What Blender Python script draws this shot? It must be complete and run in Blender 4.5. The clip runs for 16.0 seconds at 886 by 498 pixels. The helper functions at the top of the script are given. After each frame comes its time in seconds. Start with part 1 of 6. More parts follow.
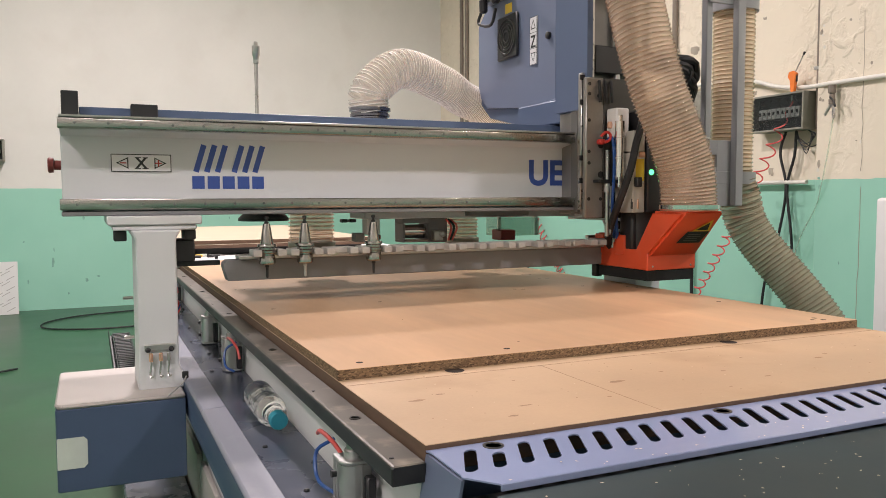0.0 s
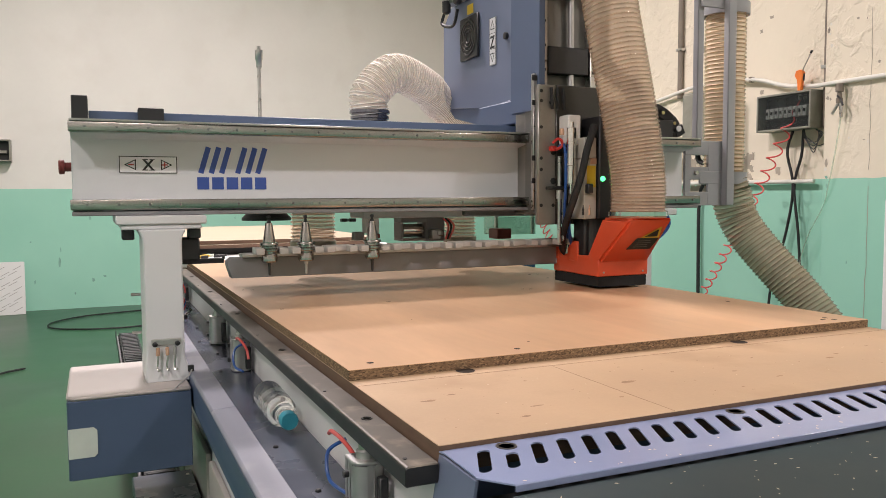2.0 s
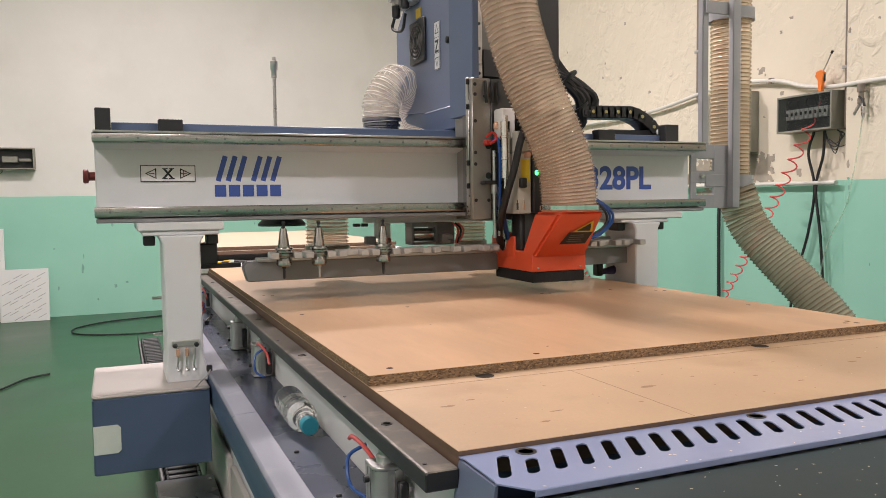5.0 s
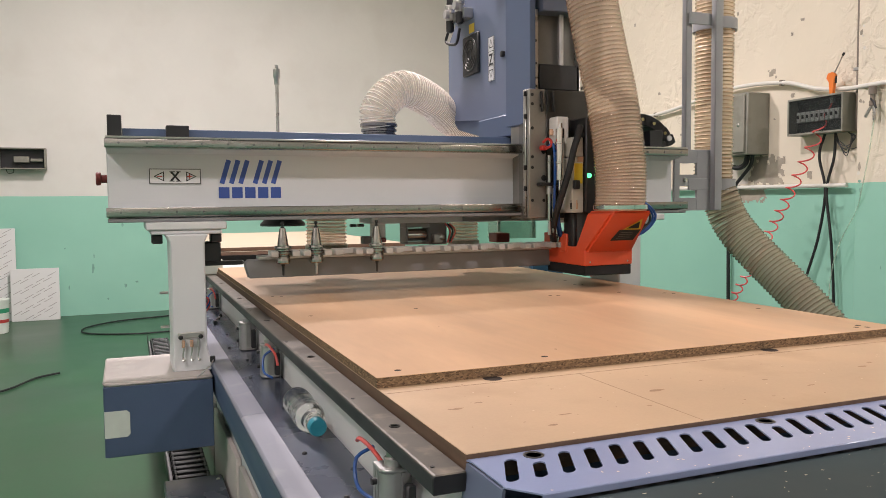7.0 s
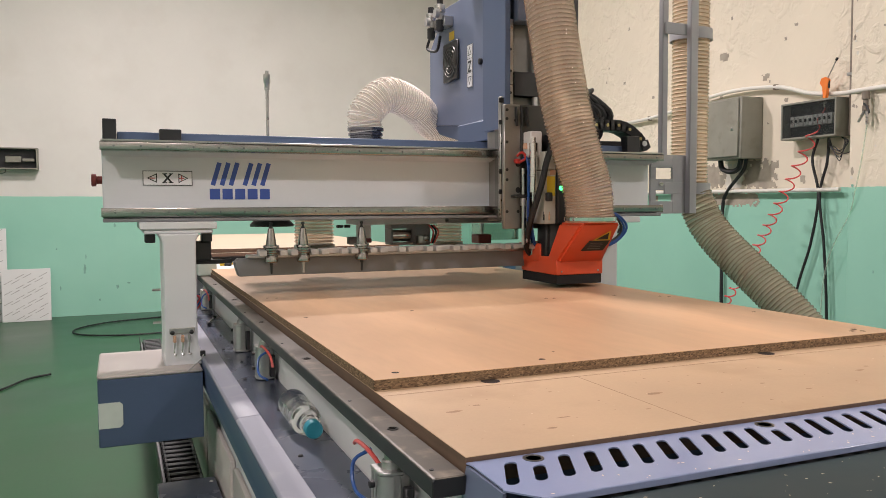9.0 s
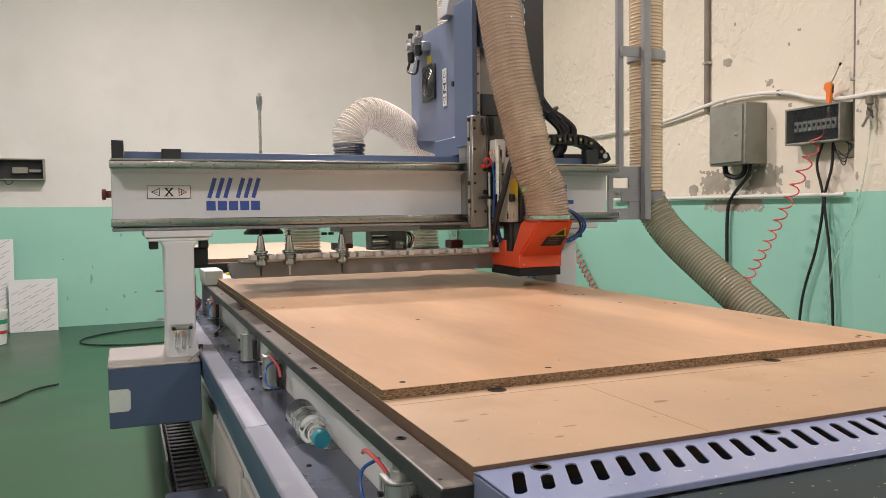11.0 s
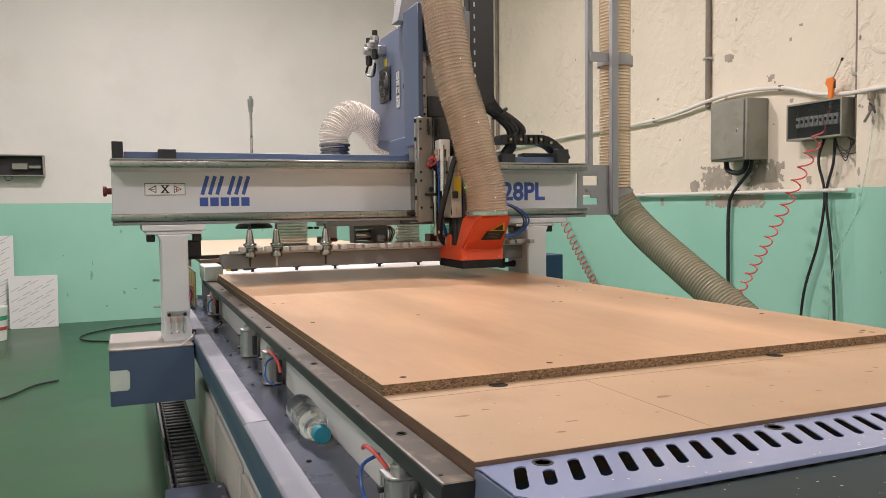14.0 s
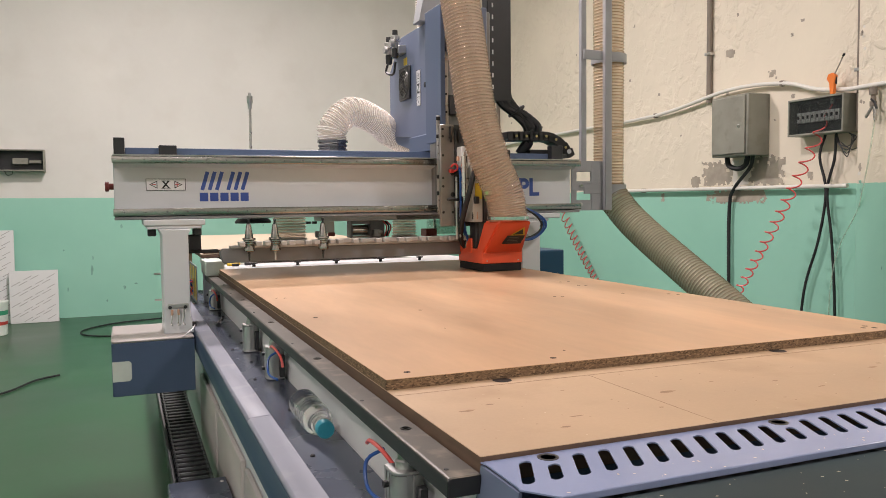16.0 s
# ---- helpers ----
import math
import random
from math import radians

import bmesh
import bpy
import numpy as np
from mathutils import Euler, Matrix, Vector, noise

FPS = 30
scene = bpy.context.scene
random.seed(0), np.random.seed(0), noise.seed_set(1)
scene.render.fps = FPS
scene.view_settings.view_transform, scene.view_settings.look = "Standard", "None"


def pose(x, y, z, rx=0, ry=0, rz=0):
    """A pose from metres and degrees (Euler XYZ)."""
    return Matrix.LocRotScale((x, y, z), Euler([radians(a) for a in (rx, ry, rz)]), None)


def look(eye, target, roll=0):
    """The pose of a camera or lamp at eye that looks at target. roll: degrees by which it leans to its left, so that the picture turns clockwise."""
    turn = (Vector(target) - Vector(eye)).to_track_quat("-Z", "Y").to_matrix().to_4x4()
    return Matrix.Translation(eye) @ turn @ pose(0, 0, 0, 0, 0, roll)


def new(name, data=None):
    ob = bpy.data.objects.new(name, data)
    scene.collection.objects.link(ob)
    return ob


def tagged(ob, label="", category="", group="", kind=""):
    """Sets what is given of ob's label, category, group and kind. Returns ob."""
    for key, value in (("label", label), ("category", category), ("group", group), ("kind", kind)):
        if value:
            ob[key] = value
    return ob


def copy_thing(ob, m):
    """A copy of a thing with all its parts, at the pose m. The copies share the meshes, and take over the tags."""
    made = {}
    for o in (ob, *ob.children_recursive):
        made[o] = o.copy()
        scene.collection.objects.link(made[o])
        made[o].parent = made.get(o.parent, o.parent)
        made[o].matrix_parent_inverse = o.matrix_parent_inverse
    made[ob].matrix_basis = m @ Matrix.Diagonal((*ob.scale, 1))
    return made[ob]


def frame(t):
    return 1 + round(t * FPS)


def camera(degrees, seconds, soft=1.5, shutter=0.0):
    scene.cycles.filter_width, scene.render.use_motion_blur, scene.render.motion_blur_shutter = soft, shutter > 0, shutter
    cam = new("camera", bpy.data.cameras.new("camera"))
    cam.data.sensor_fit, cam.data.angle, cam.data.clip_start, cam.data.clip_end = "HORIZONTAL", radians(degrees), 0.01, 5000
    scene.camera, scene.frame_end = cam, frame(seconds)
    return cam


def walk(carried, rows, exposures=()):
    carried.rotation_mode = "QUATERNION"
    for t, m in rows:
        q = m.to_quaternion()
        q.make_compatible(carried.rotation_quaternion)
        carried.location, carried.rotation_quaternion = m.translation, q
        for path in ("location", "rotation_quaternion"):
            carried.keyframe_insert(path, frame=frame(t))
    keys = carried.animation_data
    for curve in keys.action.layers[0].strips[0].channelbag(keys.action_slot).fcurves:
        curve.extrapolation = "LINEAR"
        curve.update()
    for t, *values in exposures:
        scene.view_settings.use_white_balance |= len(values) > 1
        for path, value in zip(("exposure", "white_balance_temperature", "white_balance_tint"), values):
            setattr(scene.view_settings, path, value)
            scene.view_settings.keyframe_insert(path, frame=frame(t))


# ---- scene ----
cam = camera(59.0, 16.0, soft=0.3)
PATH = [
    (0, (-0.361, -1.222, 1.151), (0.458, 0.598, 1.019), -0.23),
    (0.5, (-0.366, -1.220, 1.153), (0.448, 0.603, 1.023), -0.11),
    (1, (-0.369, -1.218, 1.153), (0.444, 0.606, 1.024), -0.04),
    (1.5, (-0.370, -1.217, 1.152), (0.443, 0.605, 1.021), -0.09),
    (2, (-0.370, -1.217, 1.152), (0.438, 0.607, 1.019), -0.32),
    (2.5, (-0.369, -1.221, 1.153), (0.432, 0.607, 1.023), -0.38),
    (3, (-0.370, -1.220, 1.152), (0.424, 0.611, 1.028), -0.43),
    (3.5, (-0.371, -1.221, 1.154), (0.418, 0.613, 1.033), -0.45),
    (4, (-0.372, -1.221, 1.155), (0.410, 0.616, 1.034), -0.58),
    (6.5, (-0.372, -1.225, 1.156), (0.373, 0.627, 1.034), -0.69),
    (7, (-0.372, -1.223, 1.158), (0.373, 0.630, 1.038), -0.57),
    (7.5, (-0.371, -1.220, 1.156), (0.380, 0.629, 1.036), -0.55),
    (8, (-0.374, -1.218, 1.156), (0.380, 0.631, 1.035), -0.35),
    (8.5, (-0.376, -1.214, 1.155), (0.382, 0.633, 1.038), -0.22),
    (9, (-0.379, -1.215, 1.157), (0.383, 0.630, 1.043), -0.27),
    (11.5, (-0.385, -1.224, 1.163), (0.365, 0.628, 1.068), -0.77),
    (12, (-0.387, -1.220, 1.162), (0.359, 0.633, 1.065), -0.60),
    (12.5, (-0.391, -1.215, 1.162), (0.358, 0.636, 1.059), -0.23),
    (13, (-0.391, -1.213, 1.164), (0.368, 0.635, 1.055), -0.21),
    (13.5, (-0.385, -1.214, 1.162), (0.373, 0.634, 1.056), -0.46),
    (14, (-0.381, -1.213, 1.158), (0.369, 0.638, 1.053), -0.73),
    (14.5, (-0.380, -1.211, 1.156), (0.364, 0.642, 1.046), -0.89),
    (15, (-0.382, -1.209, 1.155), (0.363, 0.643, 1.040), -0.83),
    (15.5, (-0.384, -1.207, 1.155), (0.365, 0.644, 1.036), -0.67),
    (16, (-0.388, -1.211, 1.158), (0.362, 0.639, 1.041), -0.66),
]
STOPS, KELVIN, TINT = -0.07, 6450, 23.5
walk(cam, [(t, look(eye, target, roll)) for t, eye, target, roll in PATH], [(0, STOPS, KELVIN, TINT), (6, STOPS - .04, KELVIN, TINT), (11.5, STOPS - .14, KELVIN, TINT), (16, STOPS - .15, KELVIN, TINT)])

# ---- world and light ----
world = bpy.data.worlds.new("world")
scene.world = world
world.use_nodes = True
world.node_tree.nodes["Background"].inputs[0].default_value = (0.75, 0.85, 1.0, 1)
world.node_tree.nodes["Background"].inputs[1].default_value = 0.1
CEILING = 4.6
# round high-bay lamps under the ceiling: x, y, watts
PANELS = [(-2.7, -1.9, 122), (3.0, -2.0, 98), (0.35, 2.3, 120), (0.1, 4.5, 198)]


# ---- materials ----
def node_material(name):
    m = bpy.data.materials.new(name)
    m.use_nodes = True
    nt = m.node_tree
    return m, nt, nt.nodes["Principled BSDF"]


def surface(name, colour, rough=0.5, metal=0.0, vary=0.12, scale=6.0, grain=60.0, bump=0.15, dirt=None, dirt_amount=0.0,
            coat=0.0, stretch=(1, 1, 1), rough_vary=0.12, bump_dist=0.002):
    """Painted, plastic or metal surface with large stains, fine grain and uneven gloss."""
    m, nt, bsdf = node_material(name)
    n = nt.nodes
    geo = n.new("ShaderNodeTexCoord")
    mp = n.new("ShaderNodeMapping")
    mp.inputs["Scale"].default_value = stretch
    nt.links.new(geo.outputs["Object"], mp.inputs[0])
    big, fine = n.new("ShaderNodeTexNoise"), n.new("ShaderNodeTexNoise")
    big.inputs["Scale"].default_value, big.inputs["Detail"].default_value = scale, 5
    fine.inputs["Scale"].default_value, fine.inputs["Detail"].default_value = grain, 3
    for tex in (big, fine):
        nt.links.new(mp.outputs[0], tex.inputs["Vector"])
    add = n.new("ShaderNodeMath")
    add.operation = "MULTIPLY_ADD"
    add.inputs[1].default_value = 0.15
    nt.links.new(fine.outputs[0], add.inputs[0])
    nt.links.new(big.outputs[0], add.inputs[2])
    ramp = n.new("ShaderNodeValToRGB")
    lo = [c * (1 - vary) for c in colour]
    hi = [min(1, c * (1 + vary)) for c in colour]
    ramp.color_ramp.elements[0].position, ramp.color_ramp.elements[1].position = 0.42, 0.95
    ramp.color_ramp.elements[0].color, ramp.color_ramp.elements[1].color = (*lo, 1), (*hi, 1)
    nt.links.new(add.outputs[0], ramp.inputs[0])
    out = ramp.outputs[0]
    if dirt:
        spots = n.new("ShaderNodeTexNoise")
        spots.inputs["Scale"].default_value, spots.inputs["Detail"].default_value = scale * 2.3, 8
        nt.links.new(mp.outputs[0], spots.inputs["Vector"])
        cut = n.new("ShaderNodeValToRGB")
        cut.color_ramp.elements[0].position, cut.color_ramp.elements[1].position = 0.55, 0.75
        nt.links.new(spots.outputs[0], cut.inputs[0])
        amount = n.new("ShaderNodeMath")
        amount.operation = "MULTIPLY"
        amount.inputs[1].default_value = dirt_amount
        nt.links.new(cut.outputs[0], amount.inputs[0])
        mix = n.new("ShaderNodeMix")
        mix.data_type = "RGBA"
        mix.inputs[7].default_value = (*dirt, 1)
        nt.links.new(amount.outputs[0], mix.inputs[0])
        nt.links.new(out, mix.inputs[6])
        out = mix.outputs[2]
    nt.links.new(out, bsdf.inputs["Base Color"])
    gloss = n.new("ShaderNodeMapRange")
    gloss.inputs[3].default_value, gloss.inputs[4].default_value = max(0.03, rough - rough_vary), min(1, rough + rough_vary)
    nt.links.new(big.outputs[0], gloss.inputs[0])
    nt.links.new(gloss.outputs[0], bsdf.inputs["Roughness"])
    bsdf.inputs["Metallic"].default_value = metal
    bsdf.inputs["Coat Weight"].default_value = coat
    bsdf.inputs["Coat Roughness"].default_value = 0.15
    if bump:
        b = n.new("ShaderNodeBump")
        b.inputs["Strength"].default_value, b.inputs["Distance"].default_value = bump, bump_dist
        nt.links.new(add.outputs[0], b.inputs["Height"])
        nt.links.new(b.outputs[0], bsdf.inputs["Normal"])
    return m


def wall_paint(name, rough_plaster):
    """Cream upper wall over a mint-green dado, with patchy plaster."""
    m = surface(name, (0.8, 0.72, 0.585) if rough_plaster else (0.75, 0.735, 0.69), 0.75, vary=0.05, scale=1.2, grain=22, bump=0.25, dirt=(0.5, 0.44, 0.36), dirt_amount=0.12)
    nt = m.node_tree
    n = nt.nodes
    bsdf = n["Principled BSDF"]
    base = bsdf.inputs["Base Color"].links[0].from_socket
    pos = n.new("ShaderNodeNewGeometry")
    split = n.new("ShaderNodeSeparateXYZ")
    nt.links.new(pos.outputs["Position"], split.inputs[0])
    wob = n.new("ShaderNodeTexNoise")
    wob.inputs["Scale"].default_value, wob.inputs["Detail"].default_value = 5, 4
    nt.links.new(pos.outputs["Position"], wob.inputs["Vector"])
    edge = n.new("ShaderNodeMath")
    edge.operation = "MULTIPLY_ADD"
    edge.inputs[1].default_value = 0.03 if rough_plaster else 0.012
    nt.links.new(wob.outputs[0], edge.inputs[0])
    nt.links.new(split.outputs[2], edge.inputs[2])
    above = n.new("ShaderNodeMath")
    above.operation = "GREATER_THAN"
    above.inputs[1].default_value = 1.262
    nt.links.new(edge.outputs[0], above.inputs[0])
    green = n.new("ShaderNodeValToRGB")
    green.color_ramp.elements[0].color = (0.27, 0.58, 0.46, 1)
    green.color_ramp.elements[1].color = (0.36, 0.68, 0.55, 1)
    tone = n.new("ShaderNodeTexNoise")
    tone.inputs["Scale"].default_value, tone.inputs["Detail"].default_value = 1.6, 6
    nt.links.new(pos.outputs["Position"], tone.inputs["Vector"])
    nt.links.new(tone.outputs[0], green.inputs[0])
    mix = n.new("ShaderNodeMix")
    mix.data_type = "RGBA"
    nt.links.new(above.outputs[0], mix.inputs[0])
    nt.links.new(green.outputs[0], mix.inputs[6])
    nt.links.new(base, mix.inputs[7])
    nt.links.new(mix.outputs[2], bsdf.inputs["Base Color"])
    gl = n.new("ShaderNodeMapRange")
    gl.inputs[3].default_value, gl.inputs[4].default_value = 0.4, 0.8
    nt.links.new(above.outputs[0], gl.inputs[0])
    nt.links.new(gl.outputs[0], bsdf.inputs["Roughness"])
    if rough_plaster:
        cells = n.new("ShaderNodeTexNoise")
        cells.inputs["Scale"].default_value, cells.inputs["Detail"].default_value = 10.0, 8
        cells.inputs["Distortion"].default_value = 0.5
        mp = n.new("ShaderNodeMapping")
        mp.inputs["Rotation"].default_value, mp.inputs["Scale"].default_value = (0.6, 0, 0), (1, 1.2, 1.05)
        nt.links.new(pos.outputs["Position"], mp.inputs[0])
        nt.links.new(mp.outputs[0], cells.inputs["Vector"])
        flat = n.new("ShaderNodeValToRGB")
        flat.color_ramp.elements[0].position, flat.color_ramp.elements[1].position = 0.47, 0.62
        nt.links.new(cells.outputs[0], flat.inputs[0])
        b = n.new("ShaderNodeBump")
        b.inputs["Distance"].default_value = 0.008
        area = n.new("ShaderNodeTexNoise")
        area.inputs["Scale"].default_value, area.inputs["Detail"].default_value = 1.3, 3
        nt.links.new(pos.outputs["Position"], area.inputs["Vector"])
        where = n.new("ShaderNodeMath")
        where.operation = "MULTIPLY_ADD"
        where.inputs[1].default_value = 0.16
        nt.links.new(split.outputs[2], where.inputs[0])
        nt.links.new(area.outputs[0], where.inputs[2])
        mask = n.new("ShaderNodeMapRange")
        mask.inputs[1].default_value, mask.inputs[2].default_value = 0.74, 0.9
        mask.inputs[3].default_value, mask.inputs[4].default_value = 0.04, 1.0
        nt.links.new(where.outputs[0], mask.inputs[0])
        relief = n.new("ShaderNodeMath")
        relief.operation = "MULTIPLY"
        nt.links.new(mask.outputs[0], relief.inputs[0])
        depth = n.new("ShaderNodeMapRange")
        depth.inputs[3].default_value, depth.inputs[4].default_value = 0.12, 0.85
        nt.links.new(above.outputs[0], depth.inputs[0])
        nt.links.new(depth.outputs[0], relief.inputs[1])
        nt.links.new(relief.outputs[0], b.inputs["Strength"])
        nt.links.new(flat.outputs[0], b.inputs["Height"])
        nt.links.new(bsdf.inputs["Normal"].links[0].from_socket, b.inputs["Normal"])
        nt.links.new(b.outputs[0], bsdf.inputs["Normal"])
    return m


def chip_edge():
    """Raw chipboard edge: pale and dark wood chips."""
    m, nt, bsdf = node_material("chipboard_edge")
    n = nt.nodes
    pos = n.new("ShaderNodeNewGeometry")
    mp = n.new("ShaderNodeMapping")
    mp.inputs["Scale"].default_value = (240, 240, 480)
    nt.links.new(pos.outputs["Position"], mp.inputs[0])
    v = n.new("ShaderNodeTexVoronoi")
    v.inputs["Scale"].default_value = 1.0
    nt.links.new(mp.outputs[0], v.inputs["Vector"])
    r = n.new("ShaderNodeValToRGB")
    e = r.color_ramp.elements
    e[0].color, e[1].color = (0.07, 0.042, 0.025, 1), (0.42, 0.28, 0.16, 1)
    e.new(0.35).color = (0.19, 0.12, 0.068, 1)
    e.new(0.7).color = (0.28, 0.18, 0.1, 1)
    bw = n.new("ShaderNodeRGBToBW")
    nt.links.new(v.outputs["Color"], bw.inputs[0])
    nt.links.new(bw.outputs[0], r.inputs[0])
    nt.links.new(r.outputs[0], bsdf.inputs["Base Color"])
    bsdf.inputs["Roughness"].default_value = 0.9
    b = n.new("ShaderNodeBump")
    b.inputs["Strength"].default_value, b.inputs["Distance"].default_value = 0.7, 0.002
    nt.links.new(bw.outputs[0], b.inputs["Height"])
    nt.links.new(b.outputs[0], bsdf.inputs["Normal"])
    return m


def clear(name, colour, alpha, rough=0.15, ior=1.45, metal=0.0):
    """Thin tinted plastic: part of the light passes straight through."""
    m, nt, bsdf = node_material(name)
    n = nt.nodes
    coord, dust, tone = n.new("ShaderNodeTexCoord"), n.new("ShaderNodeTexNoise"), n.new("ShaderNodeValToRGB")
    dust.inputs["Scale"].default_value, dust.inputs["Detail"].default_value = 14, 5
    tone.color_ramp.elements[0].position, tone.color_ramp.elements[1].position = 0.35, 0.7
    tone.color_ramp.elements[0].color, tone.color_ramp.elements[1].color = (*[c * .86 for c in colour], 1), (*[min(1, c * 1.06) for c in colour], 1)
    nt.links.new(coord.outputs["Object"], dust.inputs["Vector"])
    nt.links.new(dust.outputs[0], tone.inputs[0])
    nt.links.new(tone.outputs[0], bsdf.inputs["Base Color"])
    bsdf.inputs["Roughness"].default_value = rough
    bsdf.inputs["IOR"].default_value = ior
    bsdf.inputs["Metallic"].default_value = metal
    thin = n.new("ShaderNodeBsdfTransparent")
    thin.inputs[0].default_value = (*[min(1, 0.55 + 0.5 * c) for c in colour], 1)
    mix = n.new("ShaderNodeMixShader")
    mix.inputs[0].default_value = alpha
    nt.links.new(thin.outputs[0], mix.inputs[1])
    nt.links.new(bsdf.outputs[0], mix.inputs[2])
    nt.links.new(mix.outputs[0], n["Material Output"].inputs[0])
    return m


def glow(name, colour, strength):
    m, nt, bsdf = node_material(name)
    bsdf.inputs["Base Color"].default_value = (*colour, 1)
    bsdf.inputs["Emission Color"].default_value = (*colour, 1)
    bsdf.inputs["Emission Strength"].default_value = strength
    return m


M_WALL = wall_paint("smooth_wall", False)
M_PLASTER = wall_paint("rough_plaster_wall", True)
M_CEIL = surface("ceiling_white", (0.78, 0.77, 0.74), 0.9, scale=1)
M_FLOOR = surface("green_epoxy_floor", (0.014, 0.08, 0.029), 0.33, vary=0.36, scale=1.1, grain=40, bump=0.05, dirt=(0.05, 0.12, 0.07),
                  dirt_amount=0.25, rough_vary=0.12)
M_WHITE = surface("white_machine_paint", (0.69, 0.7, 0.72), 0.42, vary=0.04, scale=3, grain=220, bump=0.06, dirt=(0.5, 0.48, 0.44), dirt_amount=0.1)
# white plastic greyed: the shade below the beam is put into the base colour
M_GRIP = surface("shaded_white_gripper_plastic", (0.46, 0.44, 0.415), 0.35, vary=0.1, scale=14, grain=120, bump=0.06)
M_LEGWHITE = surface("leg_white_paint", (0.74, 0.75, 0.77), 0.45, vary=0.04, scale=4, grain=200, bump=0.06)
M_CREAM = surface("cream_white_top", (0.55, 0.5, 0.475), 0.45, vary=0.05, scale=5, grain=150, bump=0.05, dirt=(0.5, 0.4, 0.3), dirt_amount=0.15)
M_BLUE = surface("blue_grey_paint", (0.145, 0.178, 0.265), 0.42, vary=0.07, scale=4, grain=240, bump=0.08)
M_BLUEDARK = surface("slate_blue_paint", (0.08, 0.118, 0.205), 0.4, vary=0.1, scale=4, grain=240, bump=0.08)
M_LEDGE = surface("dusty_slate_ledge", (0.075, 0.088, 0.125), 0.26, vary=0.15, scale=5, grain=160, bump=0.05, dirt=(0.26, 0.27, 0.3), dirt_amount=0.2)
M_LILAC = surface("lilac_paint", (0.27, 0.32, 0.5), 0.22, vary=0.08, scale=4, grain=260, bump=0.06, dirt=(0.5, 0.5, 0.6), dirt_amount=0.15, coat=0.2)
M_LIP = surface("pale_lilac_cover", (0.25, 0.26, 0.32), 0.5, vary=0.1, scale=4, grain=200, bump=0.05, dirt=(0.55, 0.53, 0.52), dirt_amount=0.3)
M_STEEL = surface("brushed_steel", (0.55, 0.54, 0.52), 0.3, metal=1.0, vary=0.12, scale=12, grain=90, bump=0.08, stretch=(0.3, 4, 4), rough_vary=0.12)
M_ALU = surface("machined_aluminium", (0.58, 0.57, 0.56), 0.46, metal=0.9, vary=0.14, scale=14, grain=120, bump=0.08)
M_GREYMETAL = surface("grey_cast_plate", (0.2, 0.2, 0.2), 0.42, metal=0.45, vary=0.12, scale=8, grain=140, bump=0.1)
M_RACK = surface("grey_rack_paint", (0.24, 0.24, 0.245), 0.5, vary=0.1, scale=6, grain=140, bump=0.08)
M_STAND = surface("blue_grey_steel_post", (0.34, 0.345, 0.36), 0.45, vary=0.1, scale=6, grain=120, bump=0.08)
M_BARTOP = surface("worn_steel_bar", (0.12, 0.106, 0.09), 0.42, metal=0.3, vary=0.3, scale=9, grain=90, bump=0.1, dirt=(0.4, 0.33, 0.25), dirt_amount=0.5)
M_BLACK = surface("black_plastic", (0.022, 0.022, 0.024), 0.45, vary=0.2, scale=10, grain=140, bump=0.08)
M_RUBBER = surface("black_rubber", (0.018, 0.018, 0.02), 0.6, vary=0.2, scale=20, grain=200, bump=0.1)
M_BRISTLE = surface("black_brush", (0.012, 0.012, 0.013), 0.85, vary=0.3, scale=30, grain=400, bump=0.5, stretch=(8, 8, 0.5))
M_BOARD = surface("melamine_maple", (0.63, 0.39, 0.225), 0.4, vary=0.26, scale=2.2, grain=34, bump=0.02, stretch=(1.6, 0.35, 1), dirt=(0.72, 0.52, 0.36),
                  dirt_amount=0.25, coat=0.05, rough_vary=0.08)
M_MDF = surface("mdf_top", (0.52, 0.355, 0.22), 0.5, vary=0.16, scale=3, grain=200, bump=0.05, dirt=(0.36, 0.22, 0.12), dirt_amount=0.55)
M_MDFEDGE = surface("mdf_edge", (0.16, 0.096, 0.064), 0.8, vary=0.2, scale=20, grain=200, bump=0.15, stretch=(1, 1, 6))
M_CHIP = chip_edge()
M_HOLE = surface("dark_hole", (0.03, 0.018, 0.012), 0.9)
M_ORANGE = surface("orange_plastic", (0.78, 0.1, 0.035), 0.38, vary=0.08, scale=8, grain=180, bump=0.06, dirt=(0.55, 0.2, 0.12), dirt_amount=0.2)
M_TOOL = surface("tool_steel", (0.44, 0.42, 0.4), 0.2, metal=1.0, vary=0.15, scale=30, grain=200, bump=0.05)
M_RAIL = surface("rail_steel", (0.4, 0.385, 0.36), 0.24, metal=1.0, vary=0.3, scale=7, grain=90, bump=0.06, stretch=(0.4, 4, 4), rough_vary=0.15)
M_OXIDE = surface("dull_red_cap", (0.2, 0.035, 0.03), 0.5)
M_MOTOR = surface("grey_motor_case", (0.5, 0.48, 0.43), 0.42, vary=0.1, scale=10)
M_PLATE = surface("dark_ground_plate", (0.2, 0.197, 0.187), 0.36, metal=0.5, vary=0.15, scale=8, grain=140, bump=0.1)
M_PALEPLATE = surface("ground_steel_plate", (0.33, 0.315, 0.29), 0.34, metal=0.6, vary=0.16, scale=9, grain=140, bump=0.08)
M_DARKPLATE = surface("oiled_dark_plate", (0.06, 0.057, 0.052), 0.35, metal=0.4, vary=0.2, scale=8, grain=140, bump=0.1)
M_RED = surface("red_plastic", (0.6, 0.04, 0.03), 0.4)
